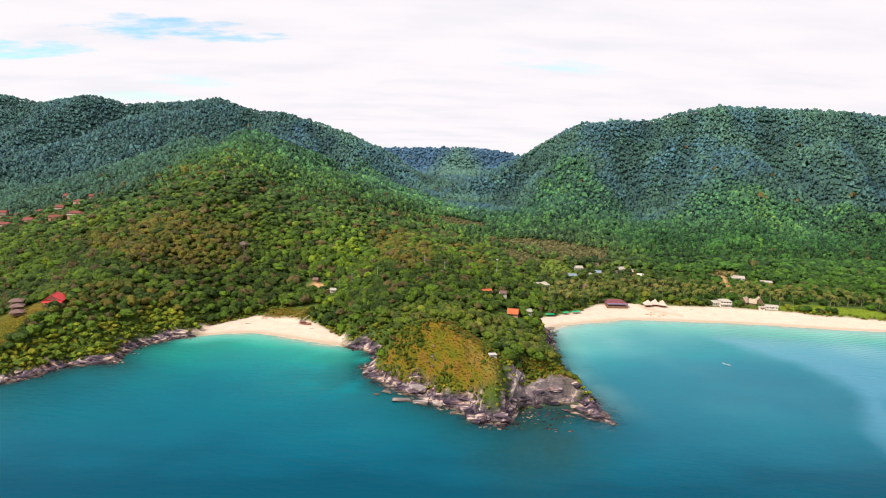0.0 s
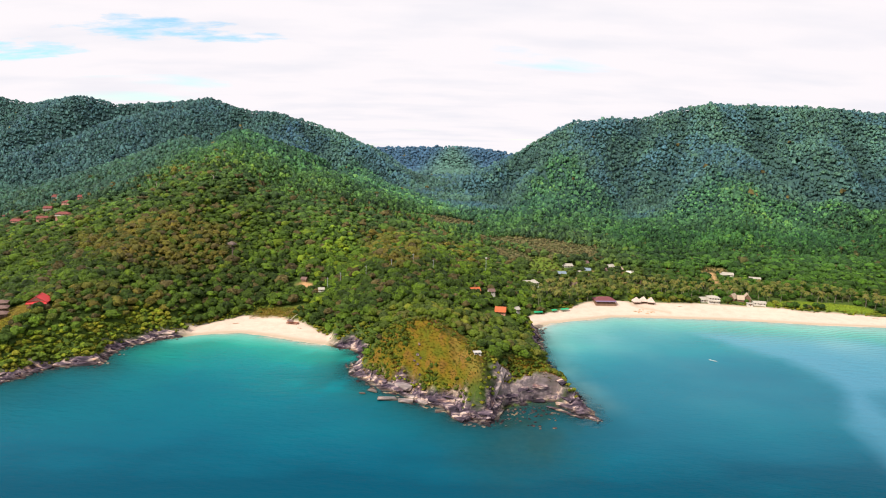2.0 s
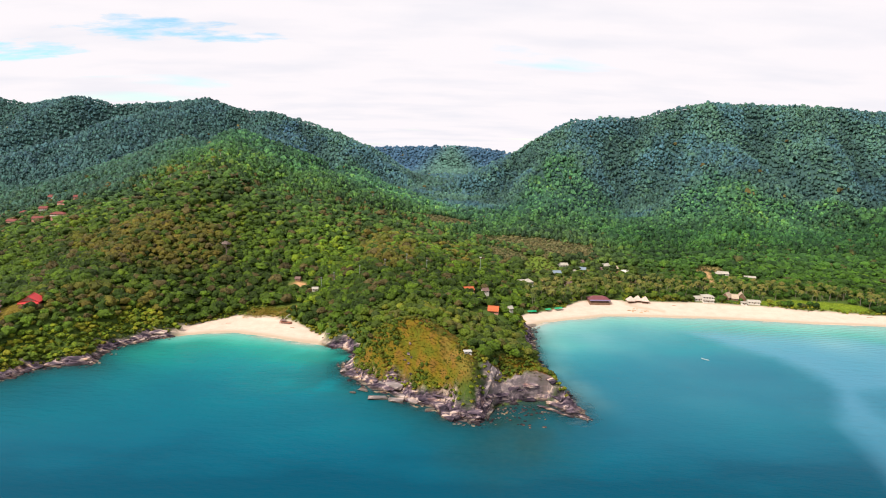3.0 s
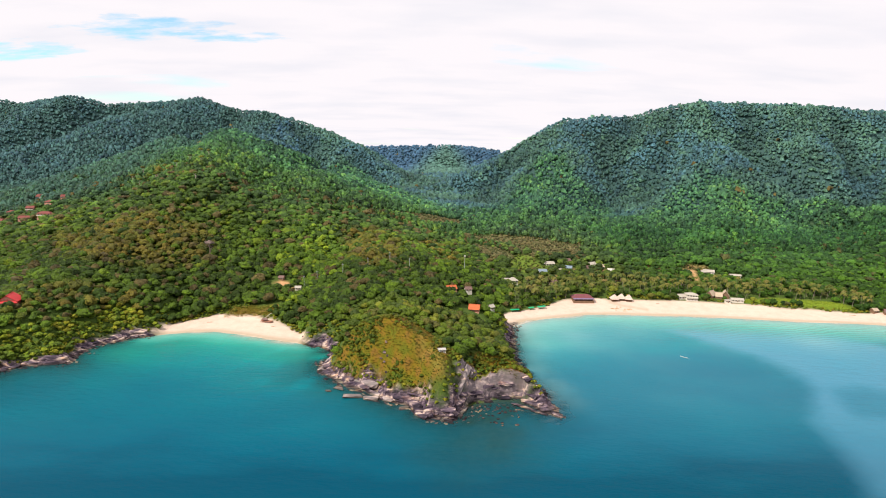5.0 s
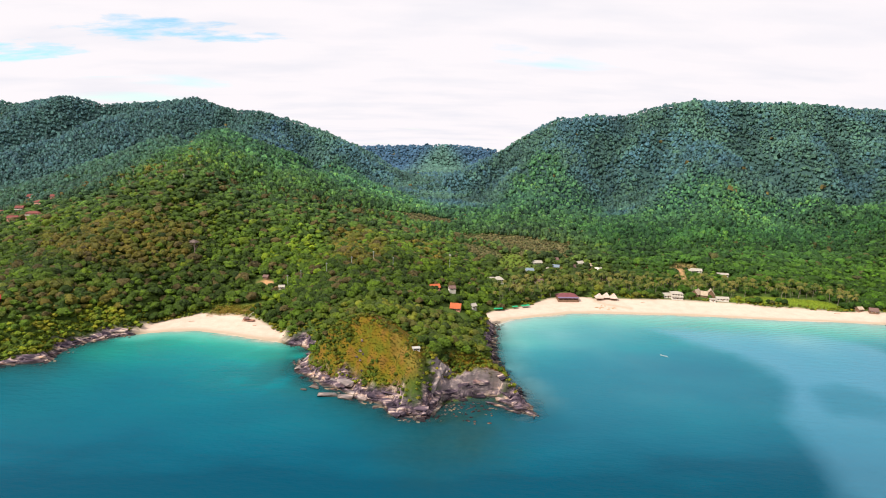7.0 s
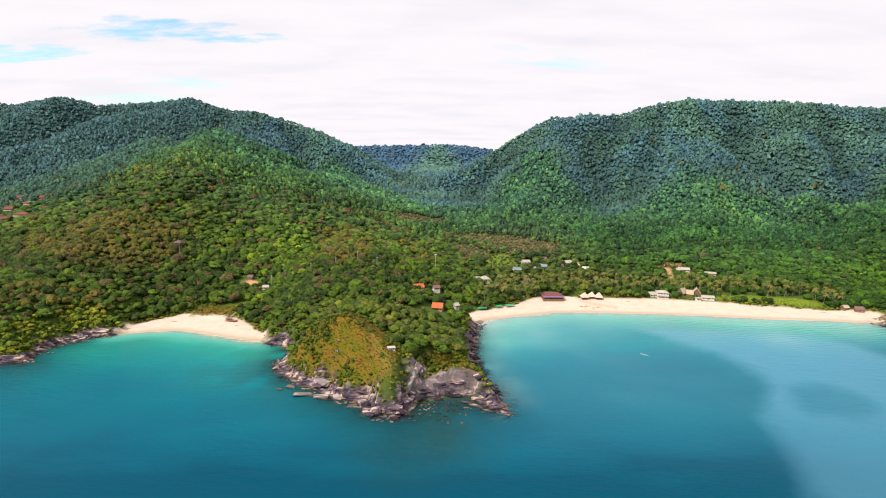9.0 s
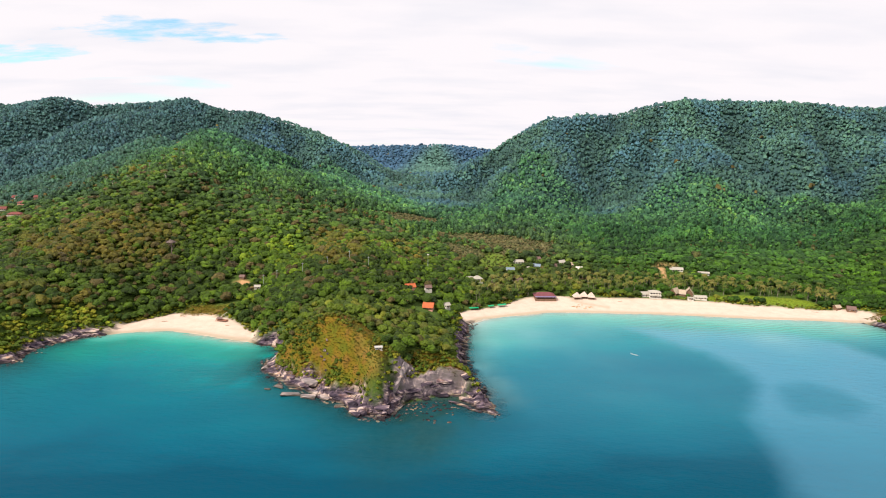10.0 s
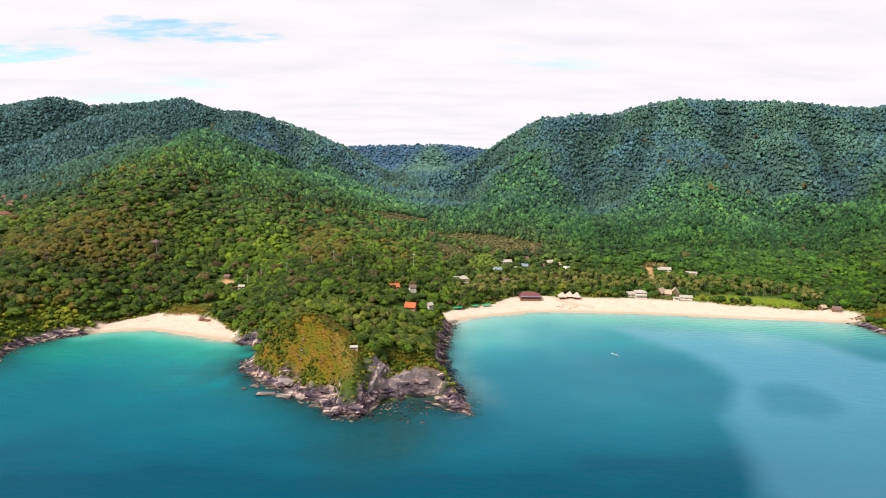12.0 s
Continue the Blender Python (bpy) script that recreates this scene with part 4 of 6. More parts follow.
def sheet(bm, pts, thick):
    """A flat plate with thickness, downwards from its upper outline."""
    top = [bm.verts.new(p) for p in pts]
    low = [bm.verts.new((p[0], p[1], p[2] - thick)) for p in pts]
    bm.faces.new(top)
    bm.faces.new(low[::-1])
    n = len(pts)
    for i in range(n):
        bm.faces.new((top[i], low[i], low[(i + 1) % n], top[(i + 1) % n]))


def gable_half(w, d, z, rise, side, over=0.7):
    """One slope of a gable roof whose ridge runs along x."""
    bm = bmesh.new()
    x, y = w / 2 + over, d / 2 + over
    drop = rise * over / (d / 2)
    pts = [(-x, -y, z - drop), (x, -y, z - drop), (x, 0, z + rise), (-x, 0, z + rise)]
    if side > 0:
        pts = [(-p[0], -p[1], p[2]) for p in pts]
    sheet(bm, pts, 0.22)
    return bm


def hip_slope(w, d, z, rise, k, over=0.8):
    """One of the four slopes of a hipped roof: 0 front, 1 right, 2 back, 3 left."""
    bm = bmesh.new()
    x, y, r = w / 2 + over, d / 2 + over, max(w / 2 - d / 2, 0.4)
    c = [(-x, -y, z - 0.3), (x, -y, z - 0.3), (x, y, z - 0.3), (-x, y, z - 0.3)]
    a, b = (-r, 0, z + rise), (r, 0, z + rise)
    sheet(bm, ([c[0], c[1], b, a], [c[1], c[2], b], [c[2], c[3], a, b], [c[3], c[0], a])[k], 0.2)
    return bm


def place(ob, x, y, turn=0.0, z=None, sink=0.0):
    ob.matrix_world = pose(x, y, (ground_at(x, y) if z is None else z) - sink, 0, 0, turn)
    return ob


def add_windows(parent, w, d, z0, count, glass, frame_mat, width=1.3, height=1.2):
    """Windows in the front wall, each with frame and pane."""
    for k in range(count):
        x = (k + 0.5) / count * w - w / 2
        bm = bmesh.new()
        for a in ((x - width / 2 - 0.1, x - width / 2, z0 - 0.1, z0 + height + 0.1), (x + width / 2, x + width / 2 + 0.1, z0 - 0.1, z0 + height + 0.1),
                  (x - width / 2, x + width / 2, z0 - 0.1, z0), (x - width / 2, x + width / 2, z0 + height, z0 + height + 0.1)):
            box(bm, a[0], a[1], -d / 2 - 0.1, -d / 2 + 0.02, a[2], a[3])
        win = part("window", bm, frame_mat, parent)
        part("pane", boxed(x - width / 2, x + width / 2, -d / 2 - 0.05, -d / 2 + 0.01, z0, z0 + height), glass, win, "dark window glass")


def house(label, x, y, w, d, tall, rise, roof_mat, wall_mat, turn=0.0, kind="gable", windows=3, veranda=0.0, storeys=1, category="house", group="", stilts=False, z=None, roof_label=""):
    """A small building: plinth or stilts, walls with door and windows, roof slopes with ridge, and a veranda on posts."""
    ob = tagged(new("house" if category == "house" else category), label, category, group)
    if stilts:
        for px in (-w / 2 + 0.4, 0, w / 2 - 0.4):
            for py in (-d / 2 + 0.4, d / 2 - 0.4):
                bm = bmesh.new()
                tube(bm, (px, py, -3.5), (px, py, 0.6), 0.16, 0.15)
                part("post", bm, TIMBER, ob)
        part("floor", boxed(-w / 2 - 0.2, w / 2 + 0.2, -d / 2 - 0.2, d / 2 + 0.2, 0.5, 0.75), TIMBER, ob)
    else:
        part("plinth", boxed(-w / 2 - 0.3, w / 2 + 0.3, -d / 2 - 0.3 - veranda, d / 2 + 0.3, -3.0, 0.35), TIMBER if w > 20 else wall_mat, ob)
    base = 0.75 if stilts else 0.35
    top = base + tall * storeys
    part("wall", boxed(-w / 2, w / 2, -d / 2, d / 2, base, top), wall_mat, ob)
    for s in range(storeys):
        add_windows(ob, w, d, base + tall * s + 0.9, windows, GLASS, TRIM)
        if s:
            part("balcony", boxed(-w / 2 - 0.3, w / 2 + 0.3, -d / 2 - 1.2, -d / 2 - 0.12, base + tall * s - 0.15, base + tall * s + 0.1), CONCRETE, ob)
            part("railing", boxed(-w / 2 - 0.3, w / 2 + 0.3, -d / 2 - 1.2, -d / 2 - 1.12, base + tall * s + 0.12, base + tall * s + 0.95), TRIM, ob)
    part("door", boxed(w * 0.02 - 0.5, w * 0.02 + 0.5, -d / 2 - 0.06, -d / 2 + 0.02, base, base + 2.05), TIMBER, ob)
    if kind == "gable":
        for side in (-1, 1):
            part("roof", gable_half(w, d, top, rise, side), roof_mat, ob, roof_label)
        for sx in (-1, 1):
            bm = bmesh.new()
            vs = [bm.verts.new((sx * w / 2 + ox, py, pz)) for ox in (-0.1, 0.1) for py, pz in ((-d / 2, top), (d / 2, top), (0, top + rise - 0.2))]
            for f in ((0, 1, 2), (5, 4, 3), (0, 3, 4, 1), (1, 4, 5, 2), (2, 5, 3, 0)):
                bm.faces.new([vs[i] for i in f])
            part("gable", bm, wall_mat, ob)
        bm = bmesh.new()
        tube(bm, (-w / 2 - 0.75, 0, top + rise + 0.03), (w / 2 + 0.75, 0, top + rise + 0.03), 0.2, 0.2)
        part("ridge_cap", bm, roof_mat, ob)
    elif kind == "hip":
        for k in range(4):
            part("roof", hip_slope(w, d, top, rise, k), roof_mat, ob, roof_label)
    else:
        part("roof", boxed(-w / 2 - 0.5, w / 2 + 0.5, -d / 2 - 0.5, d / 2 + 0.5, top, top + 0.3), roof_mat, ob, roof_label)
    if veranda:
        bm = bmesh.new()
        sheet(bm, [(-w / 2 - 0.4, -d / 2 - veranda - 0.4, base + 2.2), (w / 2 + 0.4, -d / 2 - veranda - 0.4, base + 2.2), (w / 2 + 0.4, -d / 2 - 0.12, base + 2.7), (-w / 2 - 0.4, -d / 2 - 0.12, base + 2.7)], 0.15)
        part("veranda_roof", bm, VIOLET_ROOF if w > 19 else roof_mat, ob)
        for k in range(5):
            bm = bmesh.new()
            px = -w / 2 + w * k / 4
            tube(bm, (px, -d / 2 - veranda, base), (px, -d / 2 - veranda, base + 2.1), 0.1, 0.1)
            part("post", bm, TIMBER, ob)
    return place(ob, x, y, turn, z)


def pavilion(label, x, y, w, d, tall, rise, roof_mat, turn=0.0, category="pavilion", group="", tiers=1, z=None):
    """An open pavilion: deck, posts, rail and a hipped roof in one or two tiers."""
    ob = tagged(new("pavilion"), label, category, group)
    part("deck", boxed(-w / 2, w / 2, -d / 2, d / 2, -0.2, 0.15), TIMBER, ob)
    for px in (-w / 2 + 0.2, 0, w / 2 - 0.2):
        for py in (-d / 2 + 0.2, d / 2 - 0.2):
            bm = bmesh.new()
            tube(bm, (px, py, -3.0), (px, py, tall + 0.2), 0.14, 0.12)
            part("post", bm, TIMBER, ob)
    for py in (-d / 2 + 0.1, d / 2 - 0.1):
        part("railing", boxed(-w / 2 + 0.1, w / 2 - 0.1, py - 0.04, py + 0.04, 0.75, 0.95), TIMBER, ob)
    for k in range(4):
        part("roof", hip_slope(w, d, tall, rise, k, 1.0), roof_mat, ob)
    if tiers > 1:
        part("lantern_wall", boxed(-w * 0.22, w * 0.22, -d * 0.2, d * 0.2, tall + rise * 0.55, tall + rise + 0.5), TRIM, ob)
        for k in range(4):
            part("upper_roof", hip_slope(w * 0.5, d * 0.5, tall + rise + 0.6, rise * 0.7, k, 0.9), roof_mat, ob)
    return place(ob, x, y, turn, z)


TIMBER = plain("weathered_timber", (0.20, 0.12, 0.075), 0.8, 0.2, 3.0, 0.35)
CONCRETE = plain("concrete", (0.42, 0.40, 0.37), 0.85, 0.2, 2.0, 0.25)
TRIM = plain("cream_paint", (0.72, 0.66, 0.56), 0.6, 0.3, 2.0, 0.12)
GLASS = plain("window_glass", (0.03, 0.04, 0.045), 0.08, 0.6, 1.0, 0.3)
WHITEWASH = plain("whitewashed_wall", (0.62, 0.57, 0.50), 0.8, 0.2, 1.5, 0.12)
PINK_WALL = plain("salmon_wall", (0.52, 0.27, 0.20), 0.8, 0.2, 1.5, 0.2)
RED_TILE = plain("scarlet_roof", (0.50, 0.028, 0.028), 0.55, 0.35, 2.5, 0.22, 0.05)
ORANGE_TILE = plain("orange_tile_roof", (0.46, 0.115, 0.04), 0.6, 0.3, 2.5, 0.22, 0.05)
TERRACOTTA = plain("terracotta_roof", (0.46, 0.11, 0.065), 0.65, 0.3, 2.0, 0.3, 0.05)
TILE_DARK = plain("dark_terracotta_roof", (0.19, 0.055, 0.045), 0.7, 0.25, 2.0, 0.3, 0.05)
MAROON = plain("maroon_sheet_roof", (0.165, 0.048, 0.055), 0.5, 0.35, 2.0, 0.25, 0.04)
THATCH = plain("grey_thatch", (0.42, 0.33, 0.24), 0.95, 0.1, 4.0, 0.35, 0.15)
PALE_ROOF = plain("pale_sheet_roof", (0.40, 0.36, 0.30), 0.5, 0.3, 2.0, 0.18)
BLUE_ROOF = plain("blue_grey_sheet_roof", (0.19, 0.24, 0.29), 0.5, 0.3, 2.0, 0.2)
VIOLET_ROOF = plain("violet_sheet_roof", (0.17, 0.12, 0.20), 0.5, 0.3, 2.0, 0.2)
BROWN_ROOF = plain("brown_shingle_roof", (0.17, 0.105, 0.09), 0.8, 0.2, 3.0, 0.3)
RED_TIMBER = plain("reddish_timber", (0.30, 0.13, 0.085), 0.8, 0.2, 3.0, 0.35)
GREEN_TARP = plain("green_tarpaulin", (0.008, 0.30, 0.13), 0.5, 0.3, 2.0, 0.2)
LIME_PAINT = plain("white_boat_paint", (0.36, 0.46, 0.46), 0.4, 0.4, 3.0, 0.2)
PALE_BARK = plain("pale_bark", (0.46, 0.40, 0.33), 0.9, 0.1, 2.0, 0.25)
PALM_BARK = plain("palm_bark", (0.24, 0.20, 0.16), 0.9, 0.1, 2.0, 0.3)
TWIG = plain("grey_twigs", (0.20, 0.15, 0.13), 0.9, 0.1, 2.0, 0.3)
METAL = plain("galvanised_steel", (0.45, 0.46, 0.47), 0.4, 0.5, 2.0, 0.15)
TAN_ROCK = plain("tan_beach_rock", (0.42, 0.27, 0.15), 0.9, 0.15, 1.2, 0.35, 0.1)
PALE_THATCH = plain("bleached_thatch", (0.56, 0.43, 0.36), 0.95, 0.1, 4.0, 0.3, 0.15)
DRIFT = plain("driftwood", (0.32, 0.20, 0.13), 0.9, 0.1, 3.0, 0.35)
TREE_LEAF = tree_leaf_material("tree_leaves", [(0.0, (0.046, 0.074, 0.012)), (0.35, (0.088, 0.132, 0.012)), (0.7, (0.14, 0.20, 0.014)), (0.88, (0.12, 0.11, 0.03)), (1.0, (0.24, 0.27, 0.02))])
PALM_LEAF = tree_leaf_material("palm_fronds", [(0.0, (0.08, 0.115, 0.02)), (0.5, (0.15, 0.17, 0.03)), (1.0, (0.23, 0.20, 0.055))])

# ---------------------------------------------------------------- buildings
def red_house():
    """A broad gabled hall, its gable to the sea, with a skirt roof round it."""
    ob = tagged(new("house"), "large scarlet-roofed wooden hall with its gable facing the sea", "house")
    part("plinth", boxed(-6.5, 6.5, -6, 6, -4, 0.4), TIMBER, ob)
    part("wall", boxed(-5.2, 5.2, -5, 5, 0.4, 4.4), TERRACOTTA, ob)
    for k in range(5):
        part("window", boxed(-4.4 + 2.0 * k - 0.6, -4.4 + 2.0 * k + 0.6, -5.08, -4.95, 1.2, 3.0), GLASS, ob)
    for px in (-6.6, -3.3, 0, 3.3, 6.6):
        bm = bmesh.new()
        tube(bm, (px, -6.6, -3), (px, -6.6, 2.9), 0.15, 0.13)
        part("post", bm, TIMBER, ob)
    bm = bmesh.new()
    sheet(bm, [(-7.6, -7.2, 2.6), (7.6, -7.2, 2.6), (5.6, -5.2, 4.0), (-5.6, -5.2, 4.0)], 0.2)
    part("skirt_roof", bm, RED_TILE, ob)
    for sgn in (-1, 1):
        bm = bmesh.new()
        pts = [(sgn * 7.4, -6.2, 3.4), (sgn * 7.4, 6.2, 3.4), (0, 6.2, 8.0), (0, -6.2, 8.0)]
        sheet(bm, pts if sgn > 0 else pts[::-1], 0.28)
        part("roof", bm, RED_TILE, ob)
    bm = bmesh.new()
    vs = [bm.verts.new((px, py, pz)) for py in (-5.2, -4.9) for px, pz in ((-5.4, 4.2), (5.4, 4.2), (0, 7.4))]
    for f in ((0, 1, 2), (5, 4, 3), (0, 3, 4, 1), (1, 4, 5, 2), (2, 5, 3, 0)):
        bm.faces.new([vs[i] for i in f])
    part("gable", bm, PINK_WALL, ob)
    for k in range(6):
        part("gable_board", boxed(-2.6 + k, -2.45 + k, -5.32, -5.2, 4.3, 4.4 + 0.5 * (3 - abs(k - 2.5))), RED_TILE, ob)
    bm = bmesh.new()
    tube(bm, (0, -6.3, 8.05), (0, 6.3, 8.05), 0.22, 0.22)
    part("ridge_cap", bm, RED_TILE, ob)
    place(ob, -306, 430, 14)


red_house()
for px, py, pw, pz in ((-338, 432, 8, 12), (-331, 423, 7.5, 7), (-323, 412, 7, 3)):
    pavilion("open timber viewing pavilion stepped down the grassy slope", px, py, pw, 6, 2.6, 1.6, BROWN_ROOF, 25, group="terraced pavilions", z=ground_at(px, py) + pz * 0.5)
house("small white hut in the forest above the cove", -114, 548, 5, 4, 2.4, 1.2, PALE_ROOF, WHITEWASH, 10, windows=2)
house("small thatched hut beside bare orange earth in the forest", -136, 570, 5, 4, 2.3, 1.5, BROWN_ROOF, TIMBER, -15, windows=2)
house("orange-roofed bungalow half hidden by trees", 35, 545, 9, 7, 2.9, 2.4, ORANGE_TILE, PINK_WALL, 20, windows=3, z=ground_at(35, 545) + 2.5)
house("bright orange-roofed villa above the headland shore", 55, 487, 8.5, 7, 2.8, 2.6, ORANGE_TILE, PINK_WALL, -8, windows=3, veranda=2.0, z=ground_at(55, 487) - 0.6)
house("small brown-roofed cabin among trees", 52, 557, 6, 5, 2.6, 1.8, BROWN_ROOF, WHITEWASH, 15, windows=2, z=ground_at(52, 557) + 2.0)
house("small white-walled hut beside the orange villa", 71, 503, 4, 4, 2.8, 1.6, PALE_ROOF, WHITEWASH, 35, windows=2, z=ground_at(71, 503) + 1.5)
house("pale hip-roofed house among palm trees", 104, 628, 9.5, 8, 3.0, 2.8, PALE_ROOF, WHITEWASH, 12, kind="hip", windows=4, z=ground_at(104, 628) + 1.2)
house("low white annex beside the hip-roofed house", 95, 622, 6, 5, 2.6, 1.4, PALE_ROOF, WHITEWASH, 12, windows=2, z=ground_at(95, 622) + 2.0)
house("flat-roofed white concrete shelter on the grassy headland", 28, 352, 4.2, 3.0, 1.7, 0.0, CONCRETE, WHITEWASH, 10, kind="flat", windows=2, category="shelter", z=ground_at(28, 352) - 0.9)
house("long maroon-roofed beach restaurant with a veranda", 172, 588, 21, 11, 2.8, 2.7, MAROON, TIMBER, 4, kind="hip", windows=5, veranda=3.0, category="restaurant")
for k, (px, py) in enumerate(((206, 588), (214, 590), (221, 588))):
    pavilion("thatched beach bar pavilion standing on sand", px, py, 6.0, 6, 2.4, 4.2, PALE_THATCH, 5 - 6 * k, "beach bar", "thatched bar pavilions")
house("two-storey white beach house with terraces", 290, 598, 11, 8, 2.8, 1.6, PALE_ROOF, WHITEWASH, -6, kind="hip", windows=4, storeys=2, veranda=2.0)
house("low white beach house with sheet roof", 281, 601, 9, 7, 2.8, 1.8, PALE_ROOF, WHITEWASH, 10, windows=3)
house("steep thatched bungalow behind the beach", 313, 603, 8, 7, 2.5, 4.0, THATCH, TIMBER, 40, windows=2)
house("steep thatched bungalow behind the beach", 320, 600, 6, 6, 2.4, 3.2, THATCH, TIMBER, -20, windows=2)
house("steep thatched bungalow behind the beach", 328, 603, 8, 8, 2.5, 5.0, THATCH, TIMBER, 70, windows=2)
house("long low white boathouse at the back of the beach", 335, 591, 12, 5, 2.6, 1.3, PALE_ROOF, WHITEWASH, -5, windows=4, category="boathouse")
house("small white beach kiosk beside the boathouse", 324, 588, 5, 4, 2.4, 0.0, PALE_ROOF, WHITEWASH, -5, kind="flat", windows=2, category="kiosk")
house("white hillside house above the dirt track", 352, 699, 12, 7, 3.0, 1.8, PALE_ROOF, WHITEWASH, -14, windows=4, z=ground_at(352, 699) + 0.3)
house("small white house beside the hillside track", 344, 694, 7, 5, 2.6, 1.4, PALE_ROOF, WHITEWASH, 10, windows=3, z=ground_at(341, 706) + 0.3)
house("pale long-roofed shed in the forest edge", 378, 685, 12, 5, 2.6, 1.0, PALE_ROOF, CONCRETE, -10, windows=4, z=ground_at(378, 685) + 0.3)
hamlet = [(160, 719, 11, 8, PALE_ROOF, 10), (180, 701, 9, 7, BLUE_ROOF, -15), (214, 724, 11, 8, PALE_ROOF, 30), (224, 714, 8, 6, THATCH, -10),
          (231, 695, 7, 7, WHITEWASH, 0), (185, 736, 9, 7, BROWN_ROOF, 20), (146, 684, 9, 7, BLUE_ROOF, 5), (170, 690, 8, 6, PALE_ROOF, 35),
          (203, 706, 8, 6, BROWN_ROOF, -30), (150, 640, 10, 7, BROWN_ROOF, 15), (196, 660, 8, 6, PALE_ROOF, -20)]
for px, py, w, d, roof, turn in hamlet:
    kind = {"pale_sheet_roof": "pale", "blue_grey_sheet_roof": "blue-grey", "grey_thatch": "thatched", "whitewashed_wall": "white", "brown_shingle_roof": "brown"}[roof.name]
    house(kind + " roofed village house among coconut palms", px, py, w, d, 2.8, 2.0, roof, WHITEWASH, turn, windows=3, group="houses of the valley hamlet", z=ground_at(px, py) - 1.3)
resort = [(-656, 828, 17, 2), (-597, 758, 18, 2), (-566, 762, 12, 1), (-577, 801, 10, 1), (-515, 741, 14, 1), (-484, 734, 16, 2), (-585, 873, 9, 2), (-519, 798, 13, 1), (-508, 812, 8, 1), (-624, 823, 11, 1), (-545, 795, 9, 1), (-560, 815, 8, 1), (-532, 776, 9, 2), (-605, 800, 10, 1)]
for k, (px, py, w, st) in enumerate(resort):
    house("%s-storey salmon villa with terracotta roof on the wooded slope" % ("two" if st == 2 else "single"), px, py, w, 8, 3.0, 2.2, TILE_DARK, PINK_WALL, 12 - 7 * (k % 4), kind="hip" if k % 2 else "gable", windows=4, storeys=st, group="hillside resort villas", z=ground_at(px, py) + 1.0)
house("brown-roofed wooden beach hut beside the rocks", 476, 567, 7, 6, 2.5, 2.2, BROWN_ROOF, TIMBER, -20, windows=2)
house("small grey-roofed beach hut under trees", 466, 573, 5, 5, 2.4, 1.6, THATCH, TIMBER, 10, windows=2)


def awning(x, y, w, d, turn):
    ob = tagged(new("awning"), "bright green tarpaulin awning over beach tables", "awning", "green beach awnings")
    bm = bmesh.new()
    sheet(bm, [(-w / 2, -d / 2, 2.1), (w / 2, -d / 2, 2.2), (w / 2, 0, 2.9), (-w / 2, 0, 2.8)], 0.06)
    part("canopy", bm, GREEN_TARP, ob)
    bm = bmesh.new()
    sheet(bm, [(w / 2, d / 2, 2.2), (-w / 2, d / 2, 2.1), (-w / 2, 0.01, 2.8), (w / 2, 0.01, 2.9)], 0.06)
    part("canopy", bm, GREEN_TARP, ob)
    for px in (-w / 2 + 0.1, 0, w / 2 - 0.1):
        for py in (-d / 2 + 0.1, d / 2 - 0.1):
            bm = bmesh.new()
            tube(bm, (px, py, -0.4), (px, py, 2.1), 0.05, 0.05)
            part("pole", bm, TIMBER, ob)
    place(ob, x, y, turn)


for row in ((97, 543, 9, 4, 12), (114, 552, 6, 4, 20), (125, 557, 9, 4.5, 22)):
    awning(*row)


def longtail_boat():
    ob = tagged(new("boat"), "slim wooden longtail boat afloat in the bay", "boat")
    bm = bmesh.new()
    rings = []
    for k in range(11):
        s = k / 10
        half = 0.95 * math.sin(math.pi * (0.12 + 0.8 * s)) ** 0.7 if k < 10 else 0.05
        sheer = 0.55 + 1.5 * max(0, s - 0.6) ** 2 * 4 + 0.3 * max(0, 0.3 - s)
        rings.append([bm.verts.new((-4.6 + 9.2 * s, half * a, z)) for a, z in ((-1, sheer), (-0.75, 0.05), (0, -0.3), (0.75, 0.05), (1, sheer), (0.85, sheer - 0.06), (0, 0.12), (-0.85, sheer - 0.06))])
    for a, b in zip(rings, rings[1:]):
        for i in range(8):
            bm.faces.new((a[i], a[(i + 1) % 8], b[(i + 1) % 8], b[i]))
    bm.faces.new(rings[0][::-1])
    bm.faces.new(rings[-1])
    part("hull", bm, LIME_PAINT, ob)
    for px in (-2.2, -0.4, 1.4):
        part("thwart", boxed(px - 0.14, px + 0.14, -0.7, 0.7, 0.36, 0.42), TIMBER, ob)
    bm = bmesh.new()
    tube(bm, (-3.6, 0, 0.7), (-7.2, 0.3, -0.2), 0.05, 0.04)
    part("propeller_shaft", bm, METAL, ob)
    part("engine", boxed(-4.0, -3.2, -0.3, 0.3, 0.55, 1.1), METAL, ob, "exposed grey engine block")
    ob.matrix_world = pose(219.8, 438, 0.12, 0, 0, 142) @ Matrix.Scale(0.62, 4)


longtail_boat()


